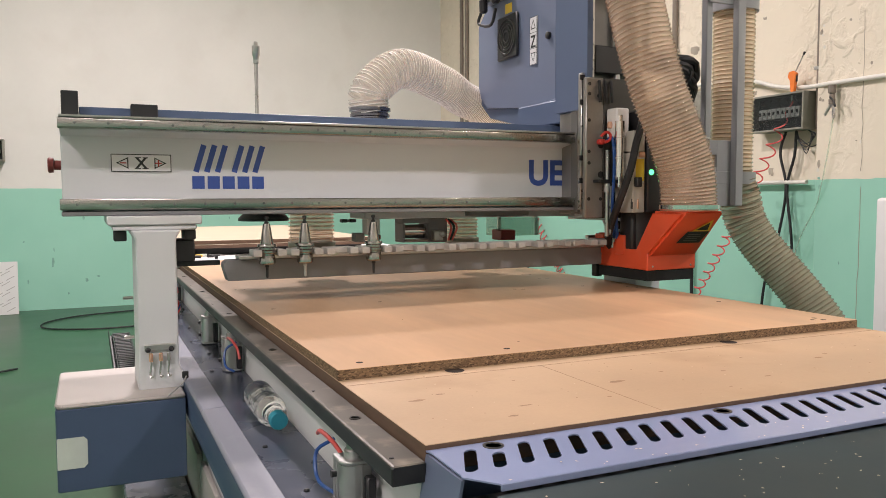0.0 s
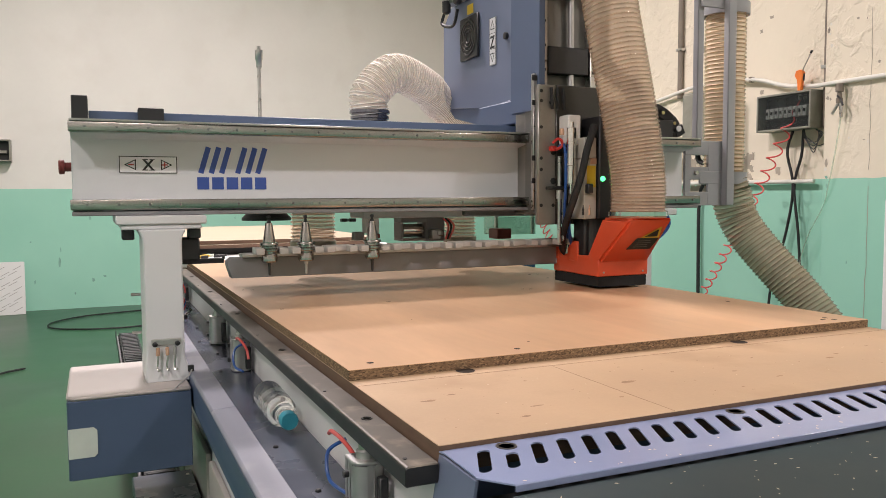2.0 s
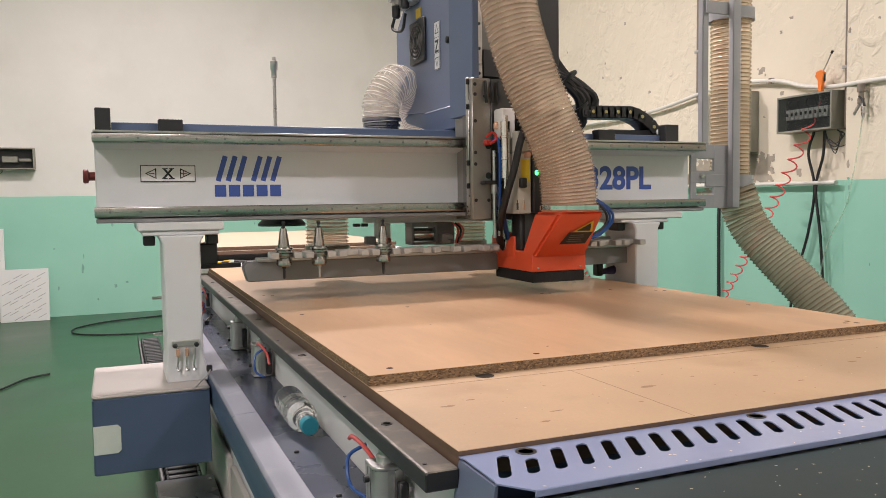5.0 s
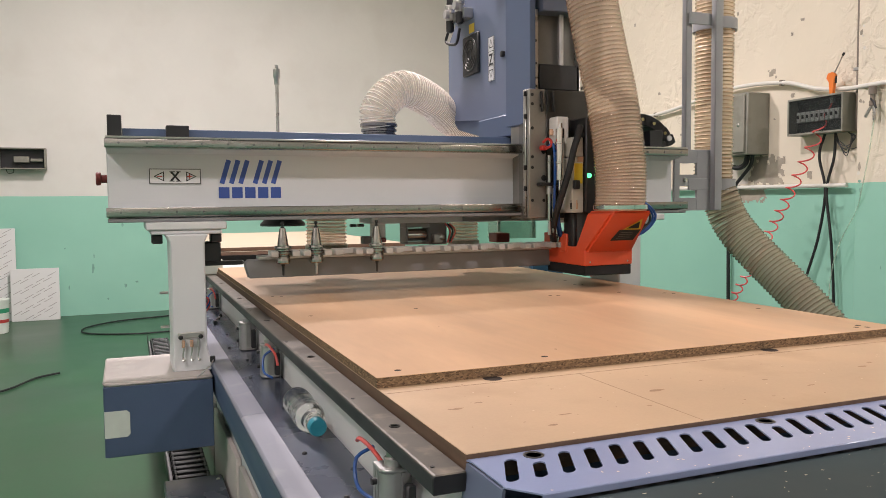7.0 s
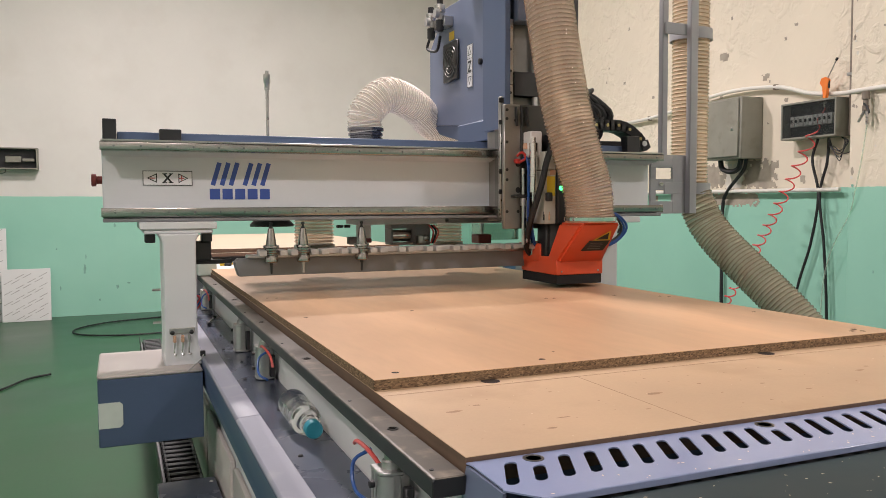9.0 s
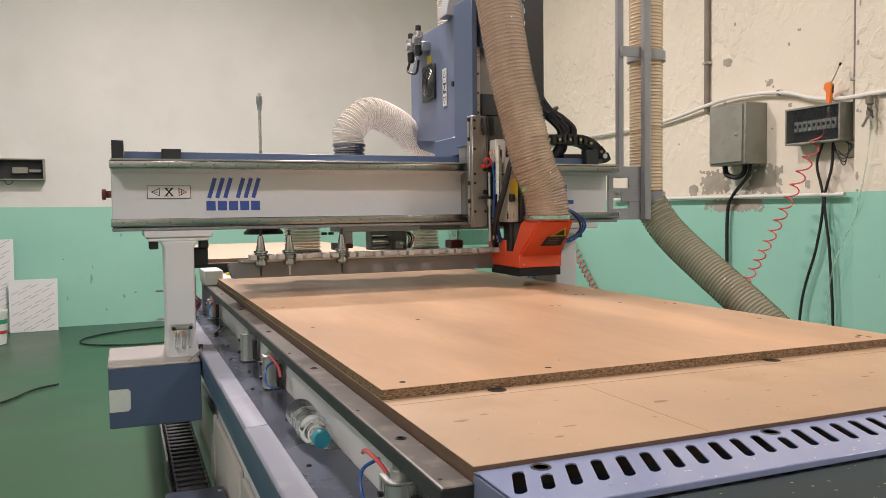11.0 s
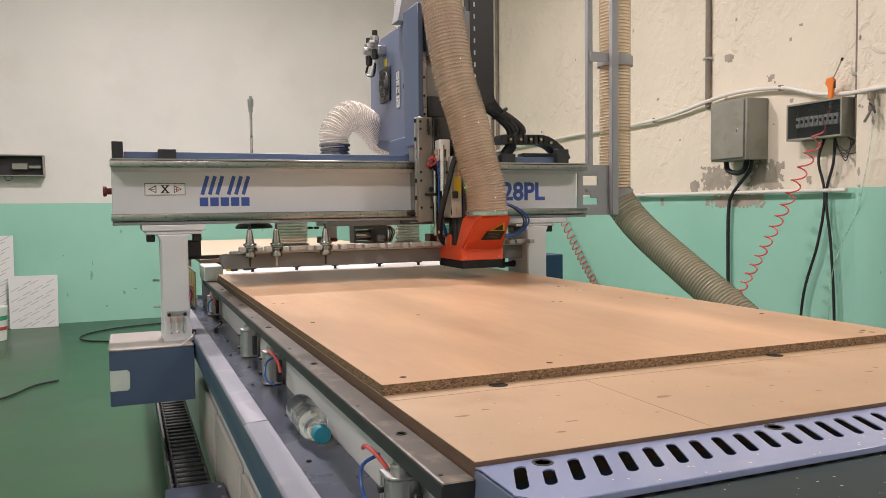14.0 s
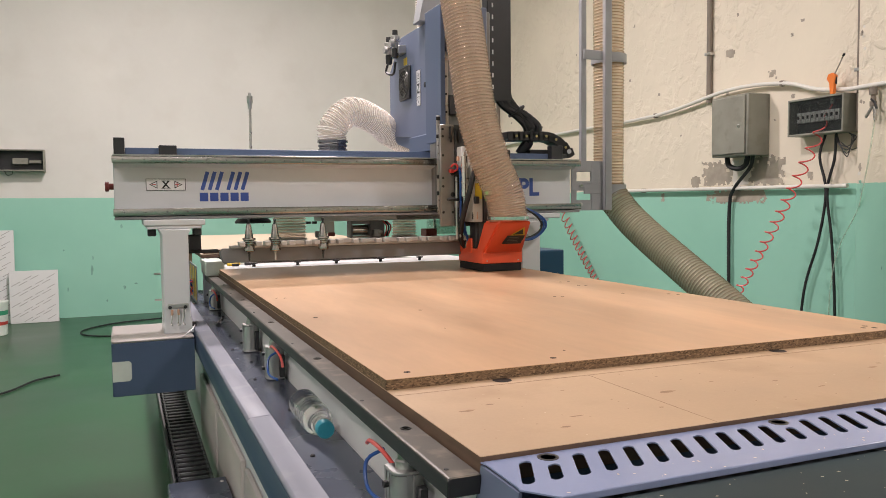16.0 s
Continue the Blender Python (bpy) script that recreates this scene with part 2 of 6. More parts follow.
M_TUBE_RED = surface("red_air_tube", (0.72, 0.1, 0.09), 0.3)
M_TUBE_BLUE = surface("blue_air_tube", (0.02, 0.09, 0.34), 0.3)
M_CYAN = surface("cyan_cap", (0.02, 0.26, 0.35), 0.4, vary=0.06)
M_SIGN = surface("white_sticker", (0.78, 0.77, 0.77), 0.45, vary=0.02)
M_INK = surface("black_ink", (0.02, 0.02, 0.022), 0.5)
M_REDINK = surface("red_ink", (0.5, 0.06, 0.05), 0.5)
M_LOGO = surface("blue_print", (0.045, 0.095, 0.36), 0.45, vary=0.06)
M_PIVOT = surface("dull_yellow_pivot", (0.5, 0.42, 0.16), 0.5)
M_YELLOW = surface("yellow_label", (0.75, 0.5, 0.03), 0.45)
M_PVC = surface("white_pvc_pipe", (0.76, 0.74, 0.68), 0.4, vary=0.04)
M_CABINET = surface("grey_enamel_cabinet", (0.27, 0.265, 0.22), 0.42, vary=0.16, scale=5, grain=120, bump=0.06, dirt=(0.13, 0.12, 0.09), dirt_amount=0.45)
M_CONDUIT = surface("weathered_conduit", (0.24, 0.2, 0.16), 0.7, vary=0.2, scale=8)
M_BARE = surface("bare_cement_patch", (0.42, 0.37, 0.3), 0.9, vary=0.2, scale=12, grain=60, bump=0.12)
M_COPPER = surface("copper_rib", (0.76, 0.46, 0.32), 0.2, metal=0.3, vary=0.1)
M_RIB = clear("tan_wire_rib", (0.82, 0.66, 0.53), 0.5, 0.08, 1.7, 0.6)
M_FILM = clear("tan_hose_film", (0.76, 0.62, 0.5), 0.46, 0.09)
M_RIBUP = clear("amber_wire_rib", (0.66, 0.48, 0.3), 0.8, 0.1, 1.6, 0.55)
M_FILMUP = clear("clear_hose_film", (0.86, 0.74, 0.58), 0.42, 0.07)
M_RIBOLD = clear("dusty_wire_rib", (0.42, 0.34, 0.24), 0.85, 0.18, 1.5, 0.4)
M_FILMGREY = clear("dusty_hose_film", (0.56, 0.49, 0.36), 0.5, 0.1)
M_RIBPALE = clear("pale_wire_rib", (1.0, 0.93, 0.87), 0.95, 0.12, 1.7)
M_STUBRIB = clear("pink_wire_rib", (0.85, 0.62, 0.5), 0.9, 0.15, 1.6)
M_FILMPALE = clear("pale_hose_film", (1.0, 0.86, 0.78), 0.36, 0.07)
M_CHROME = surface("bright_chrome", (0.82, 0.78, 0.74), 0.14, metal=1.0, vary=0.1, scale=30, bump=0, rough_vary=0.05)
M_COLLAR = surface("smoky_steel_collar", (0.24, 0.24, 0.27), 0.18, metal=0.8, vary=0.15, scale=20, bump=0)
M_PURPLE = surface("dark_purple_plastic", (0.045, 0.025, 0.07), 0.3)
M_ACRYLIC = clear("acrylic_sheet", (0.55, 0.75, 0.68), 0.25, 0.05)
M_BOTTLE, _nt, _bsdf = node_material("clear_bottle")
_bsdf.inputs["Transmission Weight"].default_value, _bsdf.inputs["IOR"].default_value, _bsdf.inputs["Roughness"].default_value = 1.0, 1.3, 0.03
_bsdf.inputs["Base Color"].default_value = (0.95, 0.97, 0.98, 1)
M_CHAIN = surface("drag_chain_black", (0.016, 0.016, 0.018), 0.42, vary=0.2, scale=20)
M_CREAMSTACK = surface("cream_panel_stack", (0.47, 0.39, 0.28), 0.6, vary=0.08, scale=4)
M_PALEGREEN = surface("pale_green_white", (0.7, 0.76, 0.7), 0.5)
M_LED = glow("green_led", (0.05, 1.0, 0.25), 3.0)
M_LAMP = glow("lamp_diffuser", (1.0, 0.96, 0.9), 6.0)
M_SCUFF = surface("grey_green_scuff", (0.23, 0.46, 0.37), 0.7, vary=0.2, scale=30)
M_DARKFLOOR = surface("dark_slate_apron", (0.013, 0.03, 0.034), 0.6, vary=0.2, scale=5, grain=90, bump=0.1)
M_CHIPS = surface("sawdust_chips", (0.7, 0.58, 0.42), 0.9)


# ---- mesh helpers ----
def mesh(name, bm, mat, smooth=False):
    me = bpy.data.meshes.new(name)
    bm.normal_update()
    bm.to_mesh(me)
    bm.free()
    for m in (mat if isinstance(mat, (list, tuple)) else [mat]):
        me.materials.append(m)
    if smooth:
        for p in me.polygons:
            p.use_smooth = True
        me.set_sharp_from_angle(angle=radians(40))
    return me


def part(name, bm, mat, parent=None, label="", smooth=True):
    ob = new(name, mesh(name, bm, mat, smooth) if isinstance(bm, bmesh.types.BMesh) else bm)
    ob.parent = parent
    if label:
        ob["label"] = label
    return ob


def root(name, label, category, group="", kind="", at=(0, 0, 0)):
    ob = new(name)
    ob.empty_display_size = 0.1
    ob.location = at
    return tagged(ob, label, category, group, kind)


def bm_new():
    return bmesh.new()


def box(bm, x0, x1, y0, y1, z0, z1, bev=0.002, seg=1, mi=0):
    vs = [bm.verts.new((x, y, z)) for x in (x0, x1) for y in (y0, y1) for z in (z0, z1)]
    idx = ((0, 1, 3, 2), (4, 6, 7, 5), (0, 4, 5, 1), (2, 3, 7, 6), (0, 2, 6, 4), (1, 5, 7, 3))
    fs = [bm.faces.new([vs[i] for i in f]) for f in idx]
    for f in fs:
        f.material_index = mi
    if bev:
        es = list({e for f in fs for e in f.edges})
        r = bmesh.ops.bevel(bm, geom=es, offset=bev, segments=seg, affect="EDGES", profile=0.5)
        for f in r["faces"]:
            f.material_index = mi
    return bm


def prism(bm, poly, axis, a, b, bev=0.0, mi=0):
    """Extrudes a polygon given in the two other axes (in the order x, y, z) from a to b along axis."""
    def at(p, v):
        c = list(p)
        c.insert("xyz".index(axis), v)
        return bm.verts.new(c)
    lo, hi = [at(p, a) for p in poly], [at(p, b) for p in poly]
    fs = [bm.faces.new(lo), bm.faces.new(hi[::-1])]
    k = len(poly)
    for i in range(k):
        fs.append(bm.faces.new((lo[i], hi[i], hi[(i + 1) % k], lo[(i + 1) % k])))
    bmesh.ops.recalc_face_normals(bm, faces=fs)
    for f in fs:
        f.material_index = mi
    if bev:
        r = bmesh.ops.bevel(bm, geom=list({e for f in fs for e in f.edges}), offset=bev, segments=1, affect="EDGES")
        for f in r["faces"]:
            f.material_index = mi
    return bm


def lathe(bm, profile, p0, axis, seg=20, mi=0, cap=True):
    """Turns (distance along axis, radius) pairs about the axis from p0."""
    axis = Vector(axis).normalized()
    u = axis.orthogonal().normalized()
    v = axis.cross(u)
    rings = []
    for d, r in profile:
        c = Vector(p0) + axis * d
        rings.append([bm.verts.new(c + (u * math.cos(2 * math.pi * i / seg) + v * math.sin(2 * math.pi * i / seg)) * r) for i in range(seg)])
    for a, b in zip(rings, rings[1:]):
        for i in range(seg):
            f = bm.faces.new((a[i], a[(i + 1) % seg], b[(i + 1) % seg], b[i]))
            f.material_index = mi
    if cap:
        bm.faces.new(rings[0][::-1]).material_index = mi
        bm.faces.new(rings[-1]).material_index = mi
    return bm


def cyl(bm, p0, p1, r, seg=16, mi=0, bev=0.0):
    d = (Vector(p1) - Vector(p0)).length
    prof = [(0, r - bev), (bev, r), (d - bev, r), (d, r - bev)] if bev else [(0, r), (d, r)]
    return lathe(bm, prof, p0, Vector(p1) - Vector(p0), seg, mi)


def spline(pts, n):
    """n points along a Catmull-Rom curve through pts."""
    p = [Vector(q) for q in pts]
    p = [2 * p[0] - p[1], *p, 2 * p[-1] - p[-2]]
    out = []
    spans = len(pts) - 1
    for i in range(n):
        u = i / (n - 1) * spans
        k = min(int(u), spans - 1)
        s = u - k
        a, b, c, d = p[k:k + 4]
        out.append(0.5 * (2 * b + (c - a) * s + (2 * a - 5 * b + 4 * c - d) * s * s + (3 * b - a - 3 * c + d) * s ** 3))
    return out


def tube(bm, pts, r, seg=8, mi=0):
    pts = [Vector(p) for p in pts]
    rings, up = [], None
    for i, p in enumerate(pts):
        t = (pts[min(i + 1, len(pts) - 1)] - pts[max(i - 1, 0)]).normalized()
        up = t.orthogonal().normalized() if up is None else (up - t * up.dot(t)).normalized()
        v = t.cross(up)
        rings.append([bm.verts.new(p + (up * math.cos(2 * math.pi * k / seg) + v * math.sin(2 * math.pi * k / seg)) * r) for k in range(seg)])
    for a, b in zip(rings, rings[1:]):
        for k in range(seg):
            bm.faces.new((a[k], a[(k + 1) % seg], b[(k + 1) % seg], b[k])).material_index = mi
    bm.faces.new(rings[0][::-1]).material_index = mi
    bm.faces.new(rings[-1]).material_index = mi
    return bm


def B(*a, **k):
    return box(bm_new(), *a, **k)


def C(*a, **k):
    return cyl(bm_new(), *a, **k)


# ---- room ----
def build_room():
    s = dict(kind="structure")
    tagged(part("floor", B(-4.2, 3.9, -5.2, 8.05, -0.1, 0, bev=0), M_FLOOR), "glossy green epoxy workshop floor, scuffed", "floor", **s)
    tagged(part("ceiling", B(-4.2, 3.9, -5.2, 8.05, CEILING, CEILING + 0.1, bev=0), M_CEIL), "plain white workshop ceiling", "ceiling", **s)
    tagged(part("wall_north", B(-4.2, 3.9, 7.85, 8.05, 0, CEILING, bev=0), M_WALL), "cream wall with mint green painted lower half", "wall", **s)
    tagged(part("wall_east", B(3.7, 3.9, -5.2, 7.85, 0, CEILING, bev=0), M_PLASTER), "rough cream plaster wall with peeling mint green dado", "wall", **s)
    tagged(part("wall_west", B(-4.2, -4.0, -5.2, 7.85, 0, CEILING, bev=0), M_WALL), "plain cream and green workshop wall", "wall", **s)
    tagged(part("wall_south", B(-4.0, 3.7, -5.2, -5.0, 0, CEILING, bev=0), M_WALL), "plain cream and green workshop wall", "wall", **s)
    tagged(part("wall_pilaster", B(3.62, 3.7, 0.6, 2.17, 0, CEILING, bev=0.006), M_PLASTER), "shallow plastered wall pier, cream over green", "wall pier", **s)
    first = None
    for x, y, watts in PANELS:
        if first is None:
            first = root("ceiling_light", "round white high-bay ceiling lamp, lit", "ceiling light", "ceiling lights", at=(x, y, CEILING))
            part("canopy", lathe(bm_new(), [(0, .06), (.03, .06), (.034, .02), (.12, .02)], (0, 0, 0), (0, 0, -1), 20), M_STAND, first)
            part("reflector", lathe(bm_new(), [(.12, .08), (.14, .11), (.23, .24), (.236, .245), (.236, .238), (.225, .232)], (0, 0, 0), (0, 0, -1), 32, cap=False), M_CEIL, first)
            part("diffuser", lathe(bm_new(), [(.2, .20), (.226, .20), (.228, .19)], (0, 0, 0), (0, 0, -1), 32), M_LAMP, first)
        else:
            copy_thing(first, pose(x, y, CEILING))
        lamp = bpy.data.lights.new("high_bay_light", "AREA")
        lamp.shape, lamp.size, lamp.energy, lamp.color = "DISK", 0.4, watts, (1.0, 0.95, 0.88)
        ob = new("high_bay_light", lamp)
        ob.location = (x, y, CEILING - 0.24)


build_room()


# ---- timing of the machine ----
# gantry travel along y, carriage place along x, spindle stroke along z: (seconds, metres)
GANTRY = [(0, 0), (1.2, 0), (1.35, .03), (1.5, .082), (4.6, .082), (5.2, .19), (5.5, .19), (6.1, .304), (8.2, .304), (8.35, .34), (8.5, .408),
          (8.7, .42), (9.5, .42), (10, .58), (10.4, .58), (10.9, .745), (11.3, .752), (12.3, .776), (13.55, .778), (13.75, .88), (13.95, 1.0),
          (14.1, 1.01), (15.2, 1.013), (15.5, 1.04), (16, 1.072)]
CARRIAGE = [(0, 1.153), (.5, 1.15), (.75, 1.125), (1, 1.121), (1.3, 1.117), (1.4, 1.08), (1.5, 1.037), (1.6, 1.015), (2, 1.005), (2.5, .994),
            (2.9, .988), (3, .958), (3.1, .90), (3.2, .84), (3.3, .80), (3.4, .775), (3.5, .768), (4, .757), (4.2, .755), (6.3, .757), (6.5, .765),
            (6.6, .812), (6.7, .883), (6.8, .948), (6.9, .992), (7, 1.001), (7.5, 1.001), (7.7, .98), (8.3, .975), (8.5, .983), (9.2, .98),
            (11.3, .992), (11.6, .989), (11.8, .97), (12, .949), (12.2, .91), (12.5, .898), (12.7, .895), (13, .867), (14.6, .860), (14.8, .885),
            (15.1, .894), (15.3, .92), (15.5, .934), (15.7, .97), (16, .98)]
# each plunge of the spindle: start, bottom from, bottom to, end
PLUNGES = [(-.15, .2, .26, .5), (.68, .9, 1.0, 1.28), (1.6, 1.87, 1.95, 2.18), (2.28, 2.52, 2.62, 2.9), (3.25, 3.6, 3.7, 4.0), (4.12, 4.3, 4.4, 4.62),
           (4.95, 5.2, 5.28, 5.5), (5.88, 6.1, 6.18, 6.45), (7.0, 7.2, 7.3, 7.52), (7.68, 7.88, 7.96, 8.2), (8.6, 8.82, 8.92, 9.15), (9.55, 9.78, 9.86, 10.1),
           (10.45, 10.68, 10.76, 11.0), (11.28, 11.5, 11.6, 11.9), (12.12, 12.38, 12.5, 12.72), (12.88, 13.12, 13.22, 13.5), (14.05, 14.28, 14.34, 14.65),
           (14.76, 15.0, 15.1, 15.32), (15.68, 15.98, 16.2, 16.5)]
STROKE = 0.041
# sideways place of the dust hose beside the carriage at heights 1.34, 1.5, 1.65 and 1.8
SWAY = [(0, 0.024, -0.031, -0.059, -0.075), (0.5, 0.04, -0.019, -0.071, -0.099), (1, 0.035, -0.009, -0.046, -0.063), (1.5, 0.052, 0.023, -0.011, -0.025),
        (2, 0.06, 0.044, 0.03, 0.021), (2.5, 0.041, -0.004, -0.033, -0.048), (3, 0.038, -0.031, -0.075, -0.09), (3.5, -0.021, -0.095, -0.122, -0.131),
        (4, 0.022, -0.041, -0.075, -0.09), (6.5, 0.038, -0.02, -0.063, -0.077), (7, 0.069, 0.06, 0.041, 0.028), (7.5, 0.048, 0.024, -0.0, -0.009),
        (8, 0.036, -0.005, -0.033, -0.037), (8.5, 0.021, -0.032, -0.075, -0.087), (9, 0.027, -0.004, -0.018, -0.026), (11.5, 0.011, -0.016, -0.044, -0.059),
        (12, 0.025, -0.007, -0.039, -0.048), (12.5, 0.037, 0.02, 0.0, -0.015), (13, 0.025, -0.014, -0.053, -0.072), (13.5, 0.029, -0.009, -0.046, -0.067),
        (14, 0.035, 0.007, -0.03, -0.045), (14.5, 0.04, 0.024, 0.005, -0.005), (15, 0.037, 0.022, 0.002, -0.011), (15.5, 0.019, -0.014, -0.05, -0.07),
        (16, 0.002, -0.041, -0.055, -0.063)]


def between(rows, t, k=1):
    return float(np.interp(t, [r[0] for r in rows], [r[k] for r in rows]))


def gantry_y(t):
    return between(GANTRY, t)


def carriage_x(t):
    return between(CARRIAGE, t)


def head_z(t):
    for a, b, c, d in PLUNGES:
        if a <= t <= d:
            u = (t - a) / (b - a) if t < b else 1 if t < c else (d - t) / (d - c)
            return -STROKE * (3 * u * u - 2 * u ** 3)
    return 0.0


# ---- machine bed ----
def board_bm(x0, x1, y0, y1, z0, z1):
    """A board whose face is material 0 and whose edges are material 1."""
    bm = B(x0, x1, y0, y1, z0, z1, bev=0.0008)
    bm.normal_update()
    for f in bm.faces:
        f.material_index = 0 if f.normal.z > 0.5 else 1
    return bm


def board_slab(name, x0, x1, y0, y1, z0, z1, top, edge, parent=None):
    return part(name, board_bm(x0, x1, y0, y1, z0, z1), [top, edge], parent, smooth=False)


def disc(bm, x, y, z, r, seg=14, squash=1.0):
    vs = [bm.verts.new((x + r * math.cos(2 * math.pi * i / seg), y + squash * r * math.sin(2 * math.pi * i / seg), z)) for i in range(seg)]
    bm.faces.new(vs)


def build_bed():
    bed = root("cnc_bed", "long slate blue and white CNC router bed with steel side bar", "machine bed")
    Y0, Y1 = -0.375, 2.62
    # side bar with its bolts
    bar = part("side_bar", prism(bm_new(), [(-.047, .8095), (-.003, .8095), (-.003, .8345), (-.044, .8345), (-.047, .8315)], "y", Y0, Y1, bev=0.0015), [M_BARTOP], bed,
               "worn dark steel side bar with sawdust", smooth=False)
    for p in bar.data.polygons:
        if p.normal.z < 0.5:
            p.material_index = 1
    bar.data.materials.append(M_BLACK)
    for i, y in enumerate((-.16, .4, .96, 1.52, 2.08)):
        b = bm_new()
        lathe(b, [(0, .0085), (.0012, .0085), (.0012, .006), (-.002, .005), (-.002, .001)], (-.023, y, .8345), (0, 0, 1), 16)
        part("bolt", b, M_DARKPLATE, bar)
    for y in (-.345, .02, .6, 1.18, 1.74):
        part("bolt", C((-.036, y, .8345), (-.036, y, .8355), .003, 8), M_BLACK, bar)
    part("inner_panel", B(-.003, .03, Y0 + .012, Y1 + .6, .69, .8165, bev=0.002), M_SIGN, bed, "white painted inner side panel")
    part("core", B(.032, 1.225, Y0 + .03, Y1, .15, .8165, bev=0.004), M_BLUEDARK, bed)
    part("ledge", B(-.108, -.004, Y0 - .2, Y1 + .6, .66, .70, bev=0.002), M_LEDGE, bed, "dark slate ledge dusted with chips")
    # outer cover strip in two lengths, with sloped outer side
    for a, b in ((-.9, .478), (.481, 1.75), (1.753, 3.2)):
        part("cover_strip", prism(bm_new(), [(-.1085, .69), (-.1085, .705), (-.155, .703), (-.160, .697), (-.158, .69)], "y", a, b, bev=0.001), M_LIP, bed,
             "pale lilac sheet metal cover strip")
    part("skirt", prism(bm_new(), [(-.158, .6895), (-.110, .6895), (-.110, .598), (-.150, .598), (-.154, .605)], "y", -.9, 3.2, bev=0.002), M_BLUEDARK, bed)
    part("side_frame", B(-.105, .030, -.9, 3.2, .12, .655, bev=0.003), M_WHITE, bed)
    for a, b in ((-.7, .1), (.16, .86), (.92, 1.5), (1.56, 2.14)):
        part("side_door", B(-.122, -.1055, a, b, .16, .47, bev=0.006, seg=2), M_CREAM, bed, "cream service panel")
    for y in (-.55, .13, .89, 1.53, 2.2):
        part("foot", B(-.10, .0, y - .05, y + .05, 0, .13, bev=0.004), M_BLACK, bed)
    # small screws on the ledge
    for x, y in ((-.085, .18), (-.06, .52), (-.085, .86), (-.06, 1.1), (-.085, 1.32), (-.06, 1.6), (-.07, -.06)):
        part("screw", lathe(bm_new(), [(0, .005), (.002, .005), (.004, .003)], (x, y, .70), (0, 0, 1), 10), M_BLACK, bed)
    fit = part("tube_fitting", lathe(bm_new(), [(0, .008), (.012, .009), (.02, .009), (.024, .005)], (-.075, 1.83, .709), (0, 1, 0), 12), M_BLACK, bed)
    part("fitting_elbow", tube(bm_new(), spline([(-.075, 1.84, .712), (-.06, 1.86, .722), (-.055, 1.84, .735)], 8), .006), M_TOOL, fit)
    # pneumatic clamp cylinders under the bar
    for k, y in enumerate((-.185, .855, 1.274, 2.34)):
        cylinder = part("clamp_cylinder", pneumatic(), M_ALU, bed, "machined aluminium pneumatic clamp cylinder")
        cylinder.location, cylinder.scale = (-.034, y, .702), (1.15, 1.15, 1.0)
        part("port", C((-.024, -.006, .03), (-.030, -.006, .03), .005, 10), M_BLACK, cylinder)
        part("port", C((-.024, -.006, .068), (-.030, -.006, .068), .005, 10), M_BLACK, cylinder)
        part("rod", C((0, 0, .085), (0, 0, .112), .009, 14), M_STEEL, cylinder)
        part("sensor", B(.006, .018, -.034, -.022, .008, .066, bev=0.002), M_BLACK, cylinder)
    for y in (-.085, .80, 2.28):
        base = Vector((-.018, y, .787))
        part("red_tube", tube(bm_new(), spline([base + Vector((-.028, .045, -.004)), base + Vector((-.03, .02, .006)), base + Vector((-.028, -.03, .006)), base + Vector((-.022, -.07, -.008)), base + Vector((-.020, -.085, -.03))], 18), .0034), M_TUBE_RED, bed)
        part("blue_tube", tube(bm_new(), spline([base + Vector((-.012, .008, -.005)), base + Vector((-.037, .02, -.025)), base + Vector((-.042, -.005, -.06)), base + Vector((-.03, -.06, -.065))], 14), .003), M_TUBE_BLUE, bed)
    return bed


def pneumatic():
    b = bm_new()
    # extruded body: round towards the front, two slots on each flat side
    plan = [(-.020, .020), (-.020, .013), (-.0165, .013), (-.0165, .009), (-.020, .009), (-.020, .001), (-.0165, .001), (-.0165, -.003), (-.020, -.003), (-.0205, -.010), (-.016, -.017),
            (-.008, -.021), (-.0045, -.0215), (-.0045, -.018), (.0045, -.018), (.0045, -.0215), (.008, -.021), (.016, -.017), (.0205, -.010), (.020, .020)]
    prism(b, plan[::-1], "z", .006, .080, bev=0.0)
    prism(b, [(-.0205, .0205), (.0205, .0205), (.021, -.010), (.0165, -.0175), (.008, -.0215), (-.008, -.0215), (-.0165, -.0175), (-.021, -.010)], "z", 0, .0055, bev=0.001)
    prism(b, [(-.0205, .0205), (.0205, .0205), (.021, -.010), (.0165, -.0175), (.008, -.0215), (-.008, -.0215), (-.0165, -.0175), (-.021, -.010)], "z", .0805, .086, bev=0.001)
    lathe(b, [(.086, .012), (.096, .012), (.098, .010)], (0, 0, 0), (0, 0, 1), 14)
    return b


